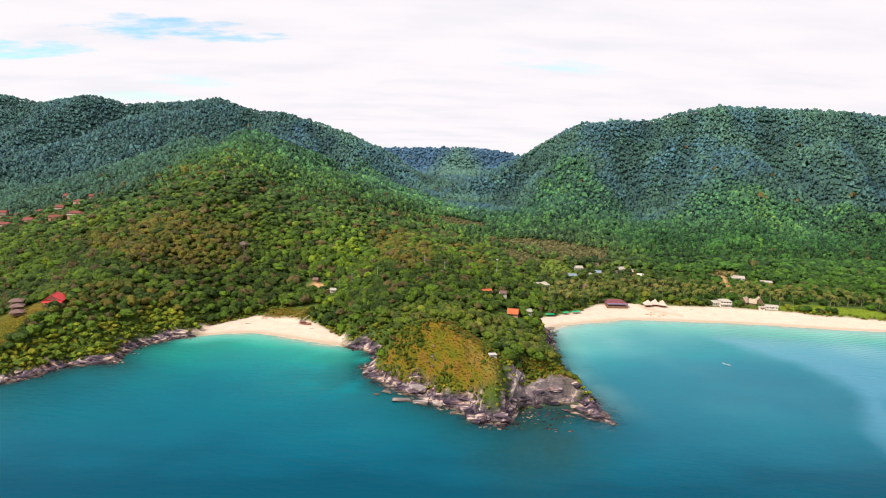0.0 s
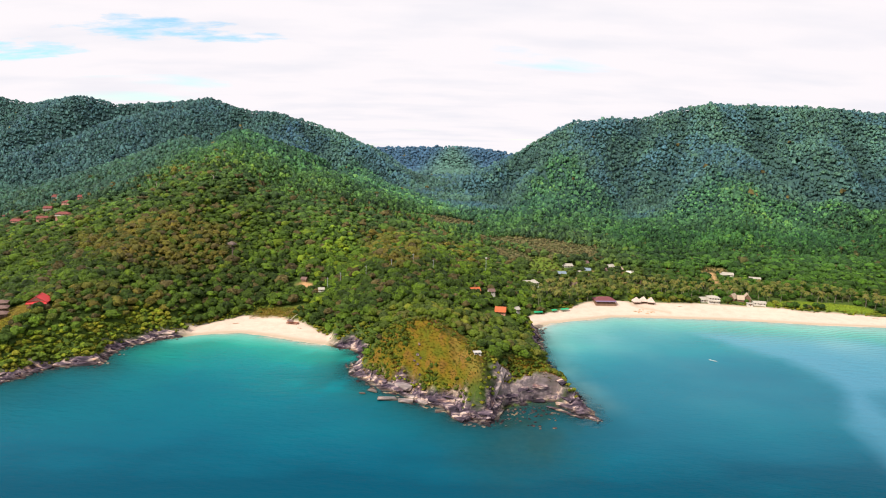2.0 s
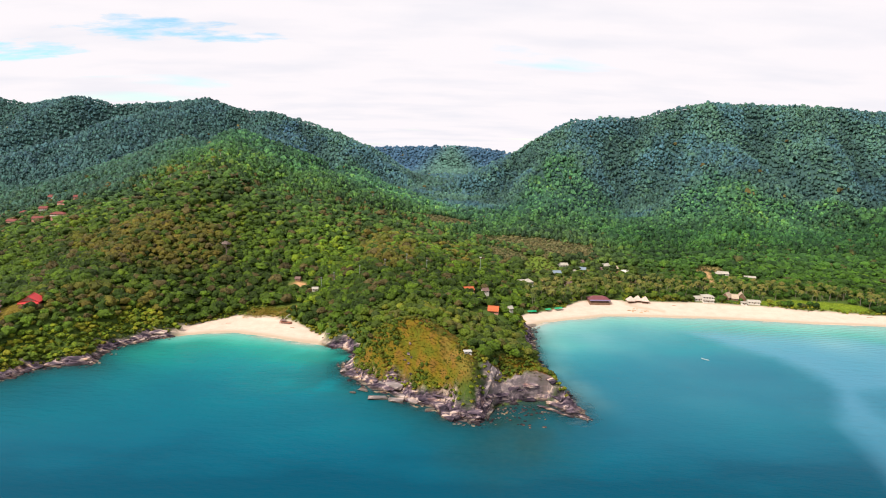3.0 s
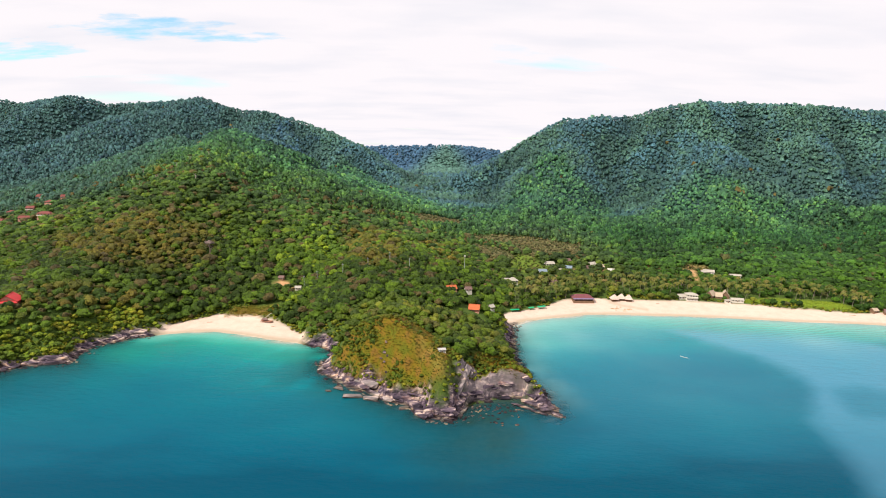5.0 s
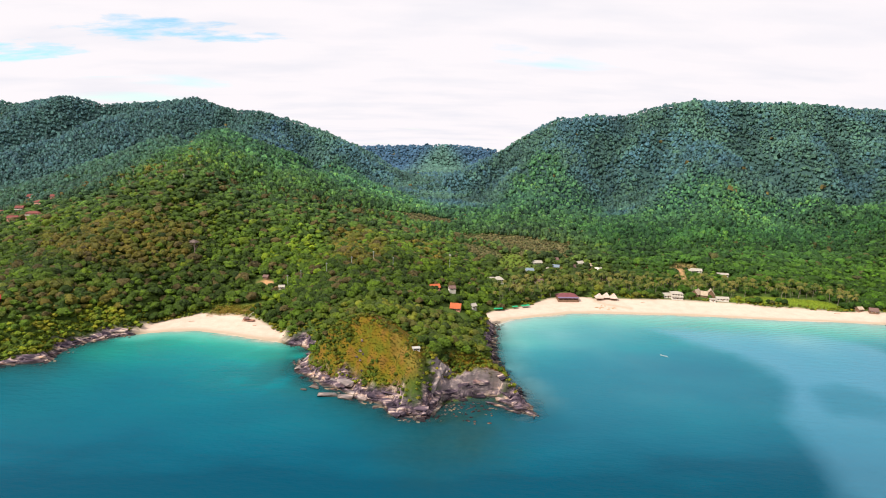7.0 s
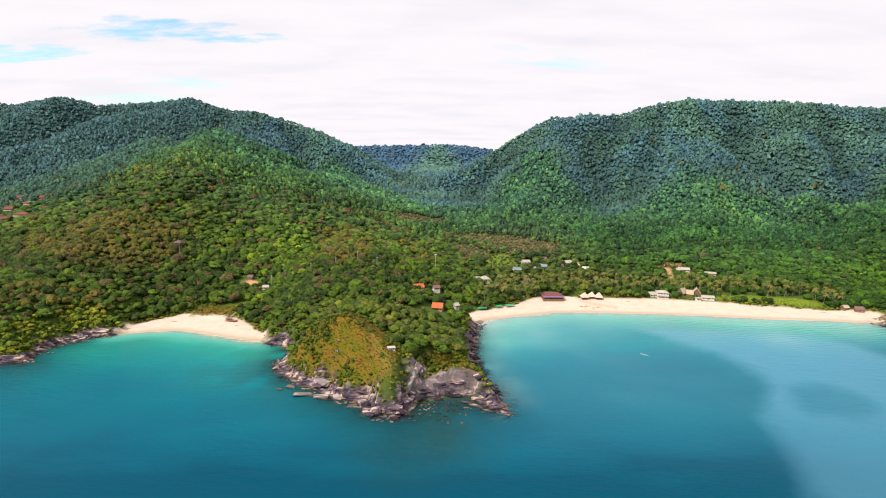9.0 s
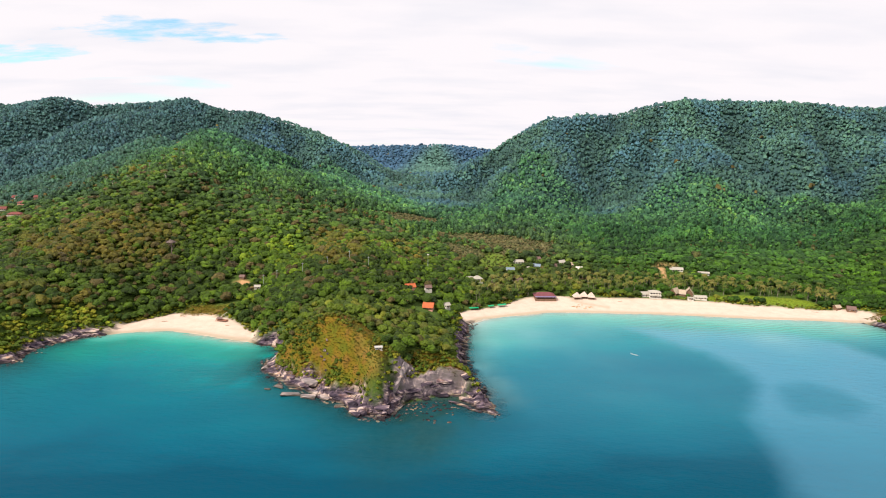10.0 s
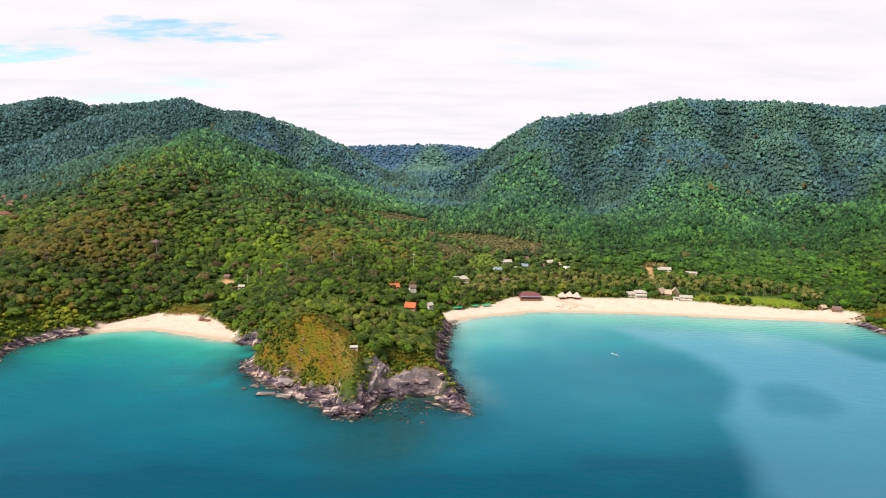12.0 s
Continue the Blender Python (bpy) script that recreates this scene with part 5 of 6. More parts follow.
def old_jetty_hut():
    """A low, half-collapsed timber deck at the back of the cove."""
    ob = tagged(new("timber_deck"), "weathered reddish timber deck with steps behind the cove beach", "deck")
    for k in range(9):
        part("plank", boxed(-5.0, 5.0, -2.2 + 0.5 * k, -1.76 + 0.5 * k, 0.9, 1.02), RED_TIMBER, ob)
    for px in (-4.6, 0.0, 4.6):
        for py in (-2.0, 2.0):
            bm = bmesh.new()
            tube(bm, (px, py, -1.5), (px, py, 0.95), 0.14, 0.12)
            part("post", bm, TIMBER, ob)
    for k in range(4):
        part("step", boxed(5.0 + 0.5 * k, 5.45 + 0.5 * k, -1.0, 1.0, 0.6 - 0.22 * k, 0.7 - 0.22 * k), RED_TIMBER, ob)
    bm = bmesh.new()
    sheet(bm, [(-4.5, -1.5, 2.4), (0.5, -1.5, 2.0), (0.5, 1.8, 2.5), (-4.5, 1.8, 3.0)], 0.12)
    part("roof", bm, BROWN_ROOF, ob)
    for px, py in ((-4.3, -1.3), (0.3, -1.3), (-4.3, 1.6), (0.3, 1.6)):
        bm = bmesh.new()
        tube(bm, (px, py, 0.95), (px, py, 2.2), 0.09, 0.08)
        part("post", bm, TIMBER, ob)
    place(ob, -127, 489, -12)


old_jetty_hut()


def log(x, y, length, turn):
    ob = tagged(new("driftwood_log"), "bleached driftwood log lying on the beach sand", "driftwood", "driftwood on the beaches")
    bm = bmesh.new()
    tube(bm, (-length / 2, 0, 0.15), (length / 2, 0.1, 0.2), 0.28, 0.14)
    part("trunk", bm, DRIFT, ob)
    bm = bmesh.new()
    tube(bm, (length * 0.1, 0, 0.2), (length * 0.35, 0.9, 0.9), 0.1, 0.04)
    part("branch", bm, DRIFT, ob)
    place(ob, x, y, turn)


for row in ((360, 586, 8, -8), (-176, 486, 5, 10), (-118, 478, 4, -20), (-98, 470, 4, 30), (352, 588, 5, 15), (250, 583, 4, 5), (440, 566, 6, -12)):
    log(*row)


def fallen_trunk():
    """A bare bleached tree fallen down the bank: bent stem, roots and broken limbs."""
    ob = tagged(new("fallen_tree"), "bleached fallen tree lying down the bank behind the cove", "dead tree")
    knots = [(0, 0, 0.3), (1.6, 1.6, 1.1), (3.0, 3.8, 2.6), (5.4, 5.6, 4.2), (9.0, 6.6, 5.4)]
    bm = bmesh.new()
    for k in range(4):
        tube(bm, knots[k], knots[k + 1], 0.42 - 0.07 * k, 0.36 - 0.07 * k)
    part("trunk", bm, PALE_BARK, ob)
    for a, b in ((knots[1], (0.4, 3.4, 1.8)), (knots[2], (5.2, 3.0, 2.4)), (knots[3], (6.0, 7.6, 4.6))):
        bm = bmesh.new()
        tube(bm, a, b, 0.18, 0.06)
        part("branch", bm, PALE_BARK, ob)
    for b in ((-1.2, -0.4, 0.1), (-0.9, 0.8, 0.6), (-0.4, -1.1, 0.2)):
        bm = bmesh.new()
        tube(bm, knots[0], b, 0.2, 0.06)
        part("root", bm, PALE_BARK, ob)
    place(ob, -131, 492, 8, sink=-0.3)


fallen_trunk()


def lamp_mast():
    ob = tagged(new("lamp_mast"), "tall steel mast with a white lamp head above the trees", "lamp mast")
    bm = bmesh.new()
    tube(bm, (0, 0, -1), (0, 0, 19), 0.22, 0.14, 8)
    part("pole", bm, METAL, ob)
    part("lamp_head", boxed(-1.1, 1.1, -0.5, 0.5, 19, 19.9), WHITEWASH, ob)
    place(ob, 49.5, 612)


lamp_mast()


def utility_pole():
    ob = tagged(new("utility_pole"), "grey concrete utility pole rising above the canopy", "utility pole", "poles along the hidden road")
    bm = bmesh.new()
    tube(bm, (0, 0, -1), (0, 0, 14), 0.2, 0.13)
    part("pole", bm, METAL, ob)
    part("crossarm", boxed(-1.0, 1.0, -0.08, 0.08, 12.8, 13.0), METAL, ob)
    for px in (-0.8, 0.0, 0.8):
        bm = bmesh.new()
        tube(bm, (px, 0, 13.0), (px, 0, 13.3), 0.07, 0.05)
        part("insulator", bm, WHITEWASH, ob)
    return ob


first_pole = place(utility_pole(), -108, 548)
for px, py in ((-97, 556), (-72, 558), (-47, 556), (-26, 560), (-6, 552)):
    copy_thing(first_pole, pose(px, py, ground_at(px, py), 0, 0, 15))


# ---------------------------------------------------------------- trees
def leaf_mesh(name, quads, mat, scale=(1, 1, 1)):
    if isinstance(quads, tuple):
        verts, faces, soft = quads
        return array_mesh(name, verts * np.array(scale), faces, mat, True, [("custom_normal", soft)])
    return array_mesh(name, quads.reshape(-1, 3) * np.array(scale), np.arange(quads.shape[0] * 4).reshape(-1, 4), mat)


def broadleaf(rng, k):
    """A tree about 8 m tall and 8 m across: trunk with limbs, crown of leaf sprays on several lobes."""
    ob = tagged(new("tree"), "rounded broadleaf tree with dense green crown on the headland", "tree", "trees of the headland")
    bm = bmesh.new()
    tube(bm, (0, 0, -0.8), (0.15, 0.1, 3.4), 0.26, 0.17)
    for a in range(5):
        ang = a * 1.26 + rng.uniform(0, 0.6)
        tube(bm, (0.1, 0.1, 2.0 + 0.3 * a), (2.2 * math.cos(ang), 2.2 * math.sin(ang), 4.6 + rng.uniform(-0.5, 0.8)), 0.12, 0.04, 5)
    part("trunk", bm, BARK, ob)
    crown = new("crown", leaf_mesh("crown", crown_shape(rng, 200, 0.105, 7 + k % 3, 0.78 + 0.1 * (k % 3), 12, 5), TREE_LEAF, (4.1, 4.1, 4.1)))
    crown.location = (0, 0, 4.6)
    crown.parent = ob
    return ob


rng_trees = np.random.default_rng(21)
patterns = [broadleaf(rng_trees, k) for k in range(7)]
tx, ty, rng_place = scatter(-70, 96, 372, 476, 5.3, 22)
th, ts, trock, tcliff = land(tx, ty)
inside_head = inside(tx, ty, HEAD_TREES) & (ts > 9) & (rng_place.uniform(0, 1, len(tx)) > 2.0 * clearings(tx, ty, ts, trock))
spots = list(zip(tx[inside_head], ty[inside_head], th[inside_head]))[:290]
for i, (px, py, pz) in enumerate(spots):
    size = rng_place.uniform(0.62, 1.25)
    m = pose(px, py, pz - 0.3, 0, 0, rng_place.uniform(0, 360)) @ Matrix.Diagonal((size, size, size * rng_place.uniform(0.85, 1.15), 1))
    if i < len(patterns):
        patterns[i].matrix_world = m
    else:
        copy_thing(patterns[i % len(patterns)], Matrix.Identity(4)).matrix_world = m


shade_tree = copy_thing(patterns[2], Matrix.Identity(4))
tagged(shade_tree, "bright green spreading tree at the back of the bay beach", "tree", "shade trees behind the bay beach")
for i, (px, py, size) in enumerate(((155, 592, 1.5), (149, 588, 1.2), (190, 600, 1.4), (194, 610, 1.3), (210, 606, 1.5), (216, 602, 1.2), (246, 592, 1.1), (255, 594, 1.2), (262, 592, 0.9), (303, 593, 0.9),
                                    (352, 590, 1.0), (360, 587, 0.8), (366, 589, 1.0), (270, 596, 1.1), (232, 596, 1.1))):
    m = pose(px, py, ground_at(px, py) - 0.3 * size, 0, 0, px * 71 % 360) @ Matrix.Diagonal((size, size, size * 0.9, 1))
    (shade_tree if i == 0 else copy_thing(shade_tree, Matrix.Identity(4))).matrix_world = m


def palm(rng, k):
    """A coconut palm: curved ringed trunk and a head of drooping fronds."""
    ob = tagged(new("coconut_palm"), "slender coconut palm with drooping yellow-green fronds behind the beach", "palm", "coconut palms behind the bay beach")
    bm = bmesh.new()
    lean = rng.uniform(0.6, 2.0)
    knots = [(lean * (i / 4) ** 2, 0.2 * math.sin(i), -0.6 + 11.0 * i / 4) for i in range(5)]
    for i in range(4):
        tube(bm, knots[i], knots[i + 1], 0.21 - 0.025 * i, 0.19 - 0.025 * i, 6)
    part("trunk", bm, PALM_BARK, ob)
    quads = []
    top = np.array(knots[-1])
    for f in range(20):
        ang = f * 2.4 + rng.uniform(-0.2, 0.2)
        lift = rng.uniform(-0.25, 1.0)
        out = np.array((math.cos(ang), math.sin(ang), 0))
        side = np.array((-math.sin(ang), math.cos(ang), 0))
        reach = rng.uniform(2.7, 3.9)
        pts = [top + out * reach * s + np.array((0, 0, lift * 2.0 * s - (2.0 + 1.2 * (1 - lift)) * s * s)) for s in (0, 0.35, 0.7, 1.0)]
        for (a, b), (w0, w1) in zip(zip(pts, pts[1:]), ((0.25, 0.75), (0.75, 0.6), (0.6, 0.08))):
            for sgn in (-1, 1):
                hang = np.array((0, 0, -0.35))
                quads.append([a, b, b + sgn * side * w1 + hang * w1, a + sgn * side * w0 + hang * w0])
    fronds = new("fronds", leaf_mesh("fronds", np.array(quads), PALM_LEAF))
    fronds.parent = ob
    return ob


palms = [palm(rng_trees, k) for k in range(5)]


def palm_mass(ring, gap, seed, label):
    """The uncounted palms further back, as one mass of fronds."""
    x, y, rng = scatter(min(p[0] for p in ring), max(p[0] for p in ring), min(p[1] for p in ring), max(p[1] for p in ring), gap, seed)
    h, s, rock, cliff = land(x, y)
    ok = inside(x, y, ring) & (s > sand_reach(x, y) + 3) & (near_site(x, y) < 0.5) & (in_zone(x, y, BEACH_LAWN, 3) < 0.5)
    x, y, h = x[ok], y[ok], h[ok]
    heads = []
    for o in palms:
        me = o.children[1].data
        co = np.zeros(len(me.vertices) * 3)
        me.vertices.foreach_get("co", co)
        heads.append(co.reshape(-1, 3))
    pieces, tints = [], []
    for px, py, pz in zip(x, y, h):
        v = heads[int(rng.integers(0, len(heads)))] * rng.uniform(0.8, 1.15)
        a = rng.uniform(0, 6.28)
        pieces.append(np.column_stack([v[:, 0] * math.cos(a) - v[:, 1] * math.sin(a) + px, v[:, 0] * math.sin(a) + v[:, 1] * math.cos(a) + py, v[:, 2] + pz]))
        warm = rng.uniform(0, 1)
        tints.append(np.tile(np.array((0.08, 0.115, 0.02)) * (1 - warm) + np.array((0.20, 0.19, 0.045)) * warm, (len(v) // 4, 1)))
    verts = np.concatenate(pieces)
    me = array_mesh("palm_grove", verts, np.arange(len(verts)).reshape(-1, 4), LEAF, False, [("tint", np.concatenate(tints))], "FACE")
    tagged(new("palm_grove", me), label, "palm grove", kind="stuff")


palm_mass(PALM_GROVE, 8.2, 33, "dense coconut palm grove behind the bay beach")
palm_mass(HAMLET, 11.0, 34, "scattered coconut palms round the valley hamlet")
tx, ty, rng_place = scatter(90, 490, 556, 662, 8.6, 31)
th, ts, trock, tcliff = land(tx, ty)
ok = inside(tx, ty, PALM_GROVE) & (ts > sand_reach(tx, ty) + 2) & (near_site(tx, ty) < 0.5) & (in_zone(tx, ty, BEACH_LAWN, 3) < 0.5)
order = np.argsort(ty[ok])[:295]
spots = list(zip(tx[ok][order], ty[ok][order], th[ok][order]))
for i, (px, py, pz) in enumerate(spots):
    size = rng_place.uniform(0.75, 1.2)
    m = pose(px, py, pz, 0, 0, rng_place.uniform(0, 360)) @ Matrix.Diagonal((size, size, size, 1))
    if i < len(palms):
        palms[i].matrix_world = m
    else:
        copy_thing(palms[i % len(palms)], Matrix.Identity(4)).matrix_world = m


def pale_tree(rng, bare):
    """A tall pale-stemmed tree standing out of the canopy; bare ones carry only twigs."""
    ob = tagged(new("tree"), "bare grey-purple tree standing out of the forest" if bare else "tall pale-trunked tree with a thin high crown", "tree", "" if bare else "pale-trunked trees on the hill")
    bm = bmesh.new()
    tube(bm, (0, 0, -1), (0.3, 0, 13), 0.42, 0.22)
    for a in range(7):
        ang = a * 0.95
        tube(bm, (0.2, 0, 6.5 + a * 0.9), (3.2 * math.cos(ang), 3.2 * math.sin(ang), 11 + a * 0.6), 0.16, 0.05, 5)
    part("trunk", bm, TWIG if bare else PALE_BARK, ob)
    crown = new("crown", leaf_mesh("crown", crown_shape(rng, 110 if bare else 60, 0.10 if bare else 0.16, 6, 0.7, 8, 4), TWIG if bare else TREE_LEAF, (4.5, 4.5, 4.5)))
    crown.location = (0.2, 0, 13)
    crown.parent = ob
    return ob


bare = place(pale_tree(rng_trees, True), -213, 583)
bare.scale = (1.3, 1.3, 1.3)
pale_first = place(pale_tree(rng_trees, False), -324, 838)
for px, py in ((-345, 850), (-330, 880), (-362, 842), (-376, 815), (-392, 825), (-404, 818), (-420, 830), (-372, 800), (-352, 905), (-300, 760), (-420, 860), (-100, 870)):
    copy_thing(pale_first, pose(px, py, ground_at(px, py), 0, 0, px * 37 % 360))
# ---------------------------------------------------------------- rocks
def rock_mesh(rng, name):
    """An angular block: the hull of a few corner points, with small chamfers."""
    bm = bmesh.new()
    pts = rng.uniform(-1, 1, (26, 3)) * np.array((1.0, 1.0, 0.95))
    for p in np.sign(pts) * np.abs(pts) ** 0.9:
        bm.verts.new(p)
    bmesh.ops.convex_hull(bm, input=bm.verts[:])
    bmesh.ops.delete(bm, geom=[v for v in bm.verts if not v.link_faces], context="VERTS")
    me = bpy.data.meshes.new(name)
    bm.to_mesh(me)
    bm.free()
    me.materials.append(ROCK)
    return me


rng_rock = np.random.default_rng(41)
ROCK_KINDS = [rock_mesh(rng_rock, "boulder") for _ in range(9)]
PALE_KINDS = [me.copy() for me in ROCK_KINDS]
for me in PALE_KINDS:
    me.materials[0] = PALE_ROCK


TAN_KINDS = [me.copy() for me in ROCK_KINDS]
for me in TAN_KINDS:
    me.materials[0] = TAN_ROCK


def boulder(x, y, z, sx, sy, sz, turn, label, group, tilt=0.0, kinds=ROCK_KINDS):
    ob = tagged(new("boulder", kinds[int(rng_rock.integers(0, 9))]), label, "rock", group)
    ob.matrix_world = pose(x, y, z, tilt, tilt * 0.6, turn) @ Matrix.Diagonal((sx, sy, sz, 1))


def along(line, gap):
    for (ax, ay), (bx, by) in zip(line, line[1:]):
        n = max(1, int(math.hypot(bx - ax, by - ay) / gap))
        for k in range(n):
            yield ax + (bx - ax) * (k + rng_rock.uniform(0, 1)) / n, ay + (by - ay) * (k + rng_rock.uniform(0, 1)) / n


def ledges(line, gap, low, high, inland, label, group, long=(1.7, 4.0), thick=(0.35, 0.75)):
    """Beds of rock that lie along a shore and dip towards the sea, each a slab of its own."""
    for (ax, ay), (bx, by) in zip(line, line[1:]):
        run = math.hypot(bx - ax, by - ay)
        nx, ny = -(by - ay) / run, (bx - ax) / run
        turn = math.degrees(math.atan2(by - ay, bx - ax))
        for k in range(max(1, int(run / gap))):
            at = (k + rng_rock.uniform(0, 1)) / max(1, int(run / gap))
            off = rng_rock.uniform(*inland)
            qx, qy = ax + (bx - ax) * at + nx * off, ay + (by - ay) * at + ny * off
            size = rng_rock.uniform(low, high)
            ob = tagged(new("rock_ledge", ROCK_KINDS[int(rng_rock.integers(0, 9))] if rng_rock.uniform() < (0.84 if ax > -100 else 0.94) else PALE_KINDS[int(rng_rock.integers(0, 9))]), label, "rock", group)
            ob.matrix_world = pose(qx, qy, max(ground_at(qx, qy), 0.0) - 0.12 * size, rng_rock.uniform(12, 32), rng_rock.uniform(-8, 8), turn + rng_rock.uniform(-14, 14)) @ Matrix.Diagonal((size * rng_rock.uniform(*long), size * rng_rock.uniform(0.7, 1.1), size * rng_rock.uniform(*thick), 1))


ledges(HEADLAND[2:18], 3.4, 1.3, 2.8, (-1.0, 6.0), "long bedded ledge of violet-grey rock dipping seaward", "bedded ledges of the headland")
ledges(HEADLAND[3:14], 5.0, 0.8, 1.6, (-5.0, -1.0), "low broken ledge of pale rock at the water's edge", "outer ledges of the headland")
ledges(HEADLAND[17:22], 2.6, 1.0, 2.2, (0.0, 5.0), "rough violet-grey ledge of the rocky spit", "ledges of the spit", (1.4, 2.6))
ledges(HEADLAND[22:-1], 4.2, 1.1, 2.4, (-1.0, 4.5), "dark violet ledge below the wooded headland", "ledges of the bay side", (1.2, 2.4))
ledges(WEST_ROCKS[4:], 3.6, 1.5, 3.2, (-1.0, 6.0), "dark weathered ledge on the wooded rocky shore", "cove shore ledges", (1.3, 2.8))
for k in range(26):
    qx, qy = 94 + rng_rock.normal() * 3.2, 361 + rng_rock.normal() * 6.0
    boulder(qx, qy, max(ground_at(qx, qy), -0.2), rng_rock.uniform(0.7, 1.7), rng_rock.uniform(0.6, 1.3), rng_rock.uniform(0.5, 1.0), rng_rock.uniform(0, 180), "dark brown boulder heaped beside the spit", "boulders beside the spit")


def rubble(line, gap, spread, low, high, label):
    """Small stones too many to count, strewn along a shore as one mesh."""
    spots = np.array([(px + rng_rock.normal() * spread, py + rng_rock.normal() * spread) for px, py in along(line, gap)])
    h = np.maximum(land(spots[:, 0], spots[:, 1])[0], -0.25)
    shapes = []
    for me in ROCK_KINDS:
        co, tri = np.zeros(len(me.vertices) * 3), np.zeros(len(me.polygons) * 3, np.int32)
        me.vertices.foreach_get("co", co)
        me.loops.foreach_get("vertex_index", tri)
        shapes.append((co.reshape(-1, 3), tri.reshape(-1, 3)))
    verts, faces, count = [], [], 0
    for (px, py), pz in zip(spots, h):
        co, tri = shapes[int(rng_rock.integers(0, 9))]
        size, a = rng_rock.uniform(low, high), rng_rock.uniform(0, 6.28)
        v = co * size * np.array((rng_rock.uniform(1, 1.7), 1, rng_rock.uniform(0.5, 0.8)))
        verts.append(np.column_stack([v[:, 0] * math.cos(a) - v[:, 1] * math.sin(a) + px, v[:, 0] * math.sin(a) + v[:, 1] * math.cos(a) + py, v[:, 2] + pz]))
        faces.append(tri + count)
        count += len(v)
    me = array_mesh("rubble", np.concatenate(verts), np.concatenate(faces), ROCK)
    tagged(new("rubble", me), label, "rocks", kind="stuff")


rubble(WEST_ROCKS[4:], 1.9, 2.6, 0.5, 1.5, "loose dark stones strewn along the wooded shore")
rubble(HEADLAND[1:], 3.0, 2.2, 0.35, 0.9, "loose grey stones strewn along the headland shore")
rubble([(28, 318), (46, 332), (60, 340), (80, 344)], 0.45, 5.5, 0.35, 1.0, "stones awash over the shallow reef below the cliff")
rubble([(95, 506), (88, 470), (86, 430), (90, 390), (96, 366)], 1.0, 1.6, 0.5, 1.3, "dark stones along the bay side of the headland")
for px, py in along(EAST_ROCKS[:4], 4.0):
    qx, qy = px + rng_rock.normal() * 2.5, py + rng_rock.normal() * 2.5
    size = rng_rock.uniform(0.8, 2.2)
    boulder(qx, qy, max(ground_at(qx, qy), -0.3) - 0.2 * size, size * 1.5, size, size * 0.6, rng_rock.uniform(0, 90), "dark boulder at the end of the bay beach", "bay shore rocks")
# flat shelves and the low reef off the point
for px, py, sx, sy, sz, turn in ((-28, 351, 7.5, 3.2, 1.3, 4), (-17, 348, 5.5, 2.8, 1.2, -12), (-6, 347, 4.5, 2.2, 1.0, -25), (-40, 362, 4.0, 1.6, 0.6, -20), (-47, 358, 3.0, 1.2, 0.4, 0),
                                 (86, 348, 8.0, 2.6, 1.5, -38), (93, 342, 7.0, 2.2, 1.1, -48), (99, 334, 5.0, 1.8, 0.9, -52), (80, 343, 9.0, 1.3, 0.5, -28), (89, 336, 6.0, 1.0, 0.45, -34),
                                 (91, 356, 5.5, 3.0, 1.3, 20), (20, 330, 6.5, 3.0, 4.5, -48), (12, 337, 6.5, 3.0, 4.0, -45), (28, 331, 5.5, 2.6, 5.0, -35), (16, 327, 6.0, 2.0, 1.6, -50), (36, 339, 4.0, 2.6, 6.0, -60)):
    boulder(px, py, 0.5, sx, sy, sz, turn, "long flat pale rock shelf awash off the headland" if px < 0 else "long flat rock shelf awash off the headland point", "rock shelves of the point", 4, PALE_KINDS if px < 0 else ROCK_KINDS)
for px, py, pz, sx, sy, sz, turn, tilt in ((41, 349, 8, 2.6, 1.8, 9.0, 20, 14), (44, 352, 12, 2.2, 1.6, 8.0, 35, 18), (38, 346, 5, 2.8, 2.2, 6.0, 5, 10), (49, 354, 6, 3.0, 1.8, 5.5, 10, -6), (58, 356, 5, 3.4, 1.8, 4.5, 5, -4),
                                           (67, 357, 4, 3.6, 1.8, 4.0, 8, 5), (75, 359, 3.5, 3.0, 2.0, 4.0, 14, -5), (80, 363, 3, 2.6, 2.0, 3.4, 30, 4)):
    boulder(px + 1, py + 2.5, pz, sx, sy, sz, turn, "pale upright rock rib of the sea cliff", "ribs of the sea cliff", tilt, PALE_KINDS)
buttress = tagged(new("rock_buttress", PALE_KINDS[3]), "great bleached buttress of rock slanting up the sea cliff", "rock")
buttress.matrix_world = pose(42.0, 347.0, 15.0, 14, -34, 62) @ Matrix.Diagonal((12.5, 2.4, 3.8, 1))
for k in range(45):
    boulder(rng_rock.uniform(30, 76), rng_rock.uniform(318, 350), -0.15, rng_rock.uniform(0.6, 1.6), rng_rock.uniform(0.5, 1.1), rng_rock.uniform(0.5, 0.8), rng_rock.uniform(0, 180),
            "small dark rock awash below the cliff", "rocks awash below the cliff")
for k in range(16):
    qx, qy = 207 + rng_rock.normal() * 7, 566 + rng_rock.normal() * 3.0
    boulder(qx, qy, ground_at(qx, qy) - 0.05, rng_rock.uniform(0.9, 2.4), rng_rock.uniform(0.6, 1.2), 0.5, rng_rock.uniform(-30, 30), "low tan rock lying in the beach sand", "rocks on the bay beach", 0.0, TAN_KINDS)
for k in range(16):
    qx, qy = -78 + rng_rock.normal() * 6, 446 + rng_rock.normal() * 4
    boulder(qx, qy, max(ground_at(qx, qy), -0.2), rng_rock.uniform(0.8, 2.6), rng_rock.uniform(0.6, 1.4), 0.5, rng_rock.uniform(-40, 40), "flat grey rock at the cove beach's end", "rocks at the cove beach")


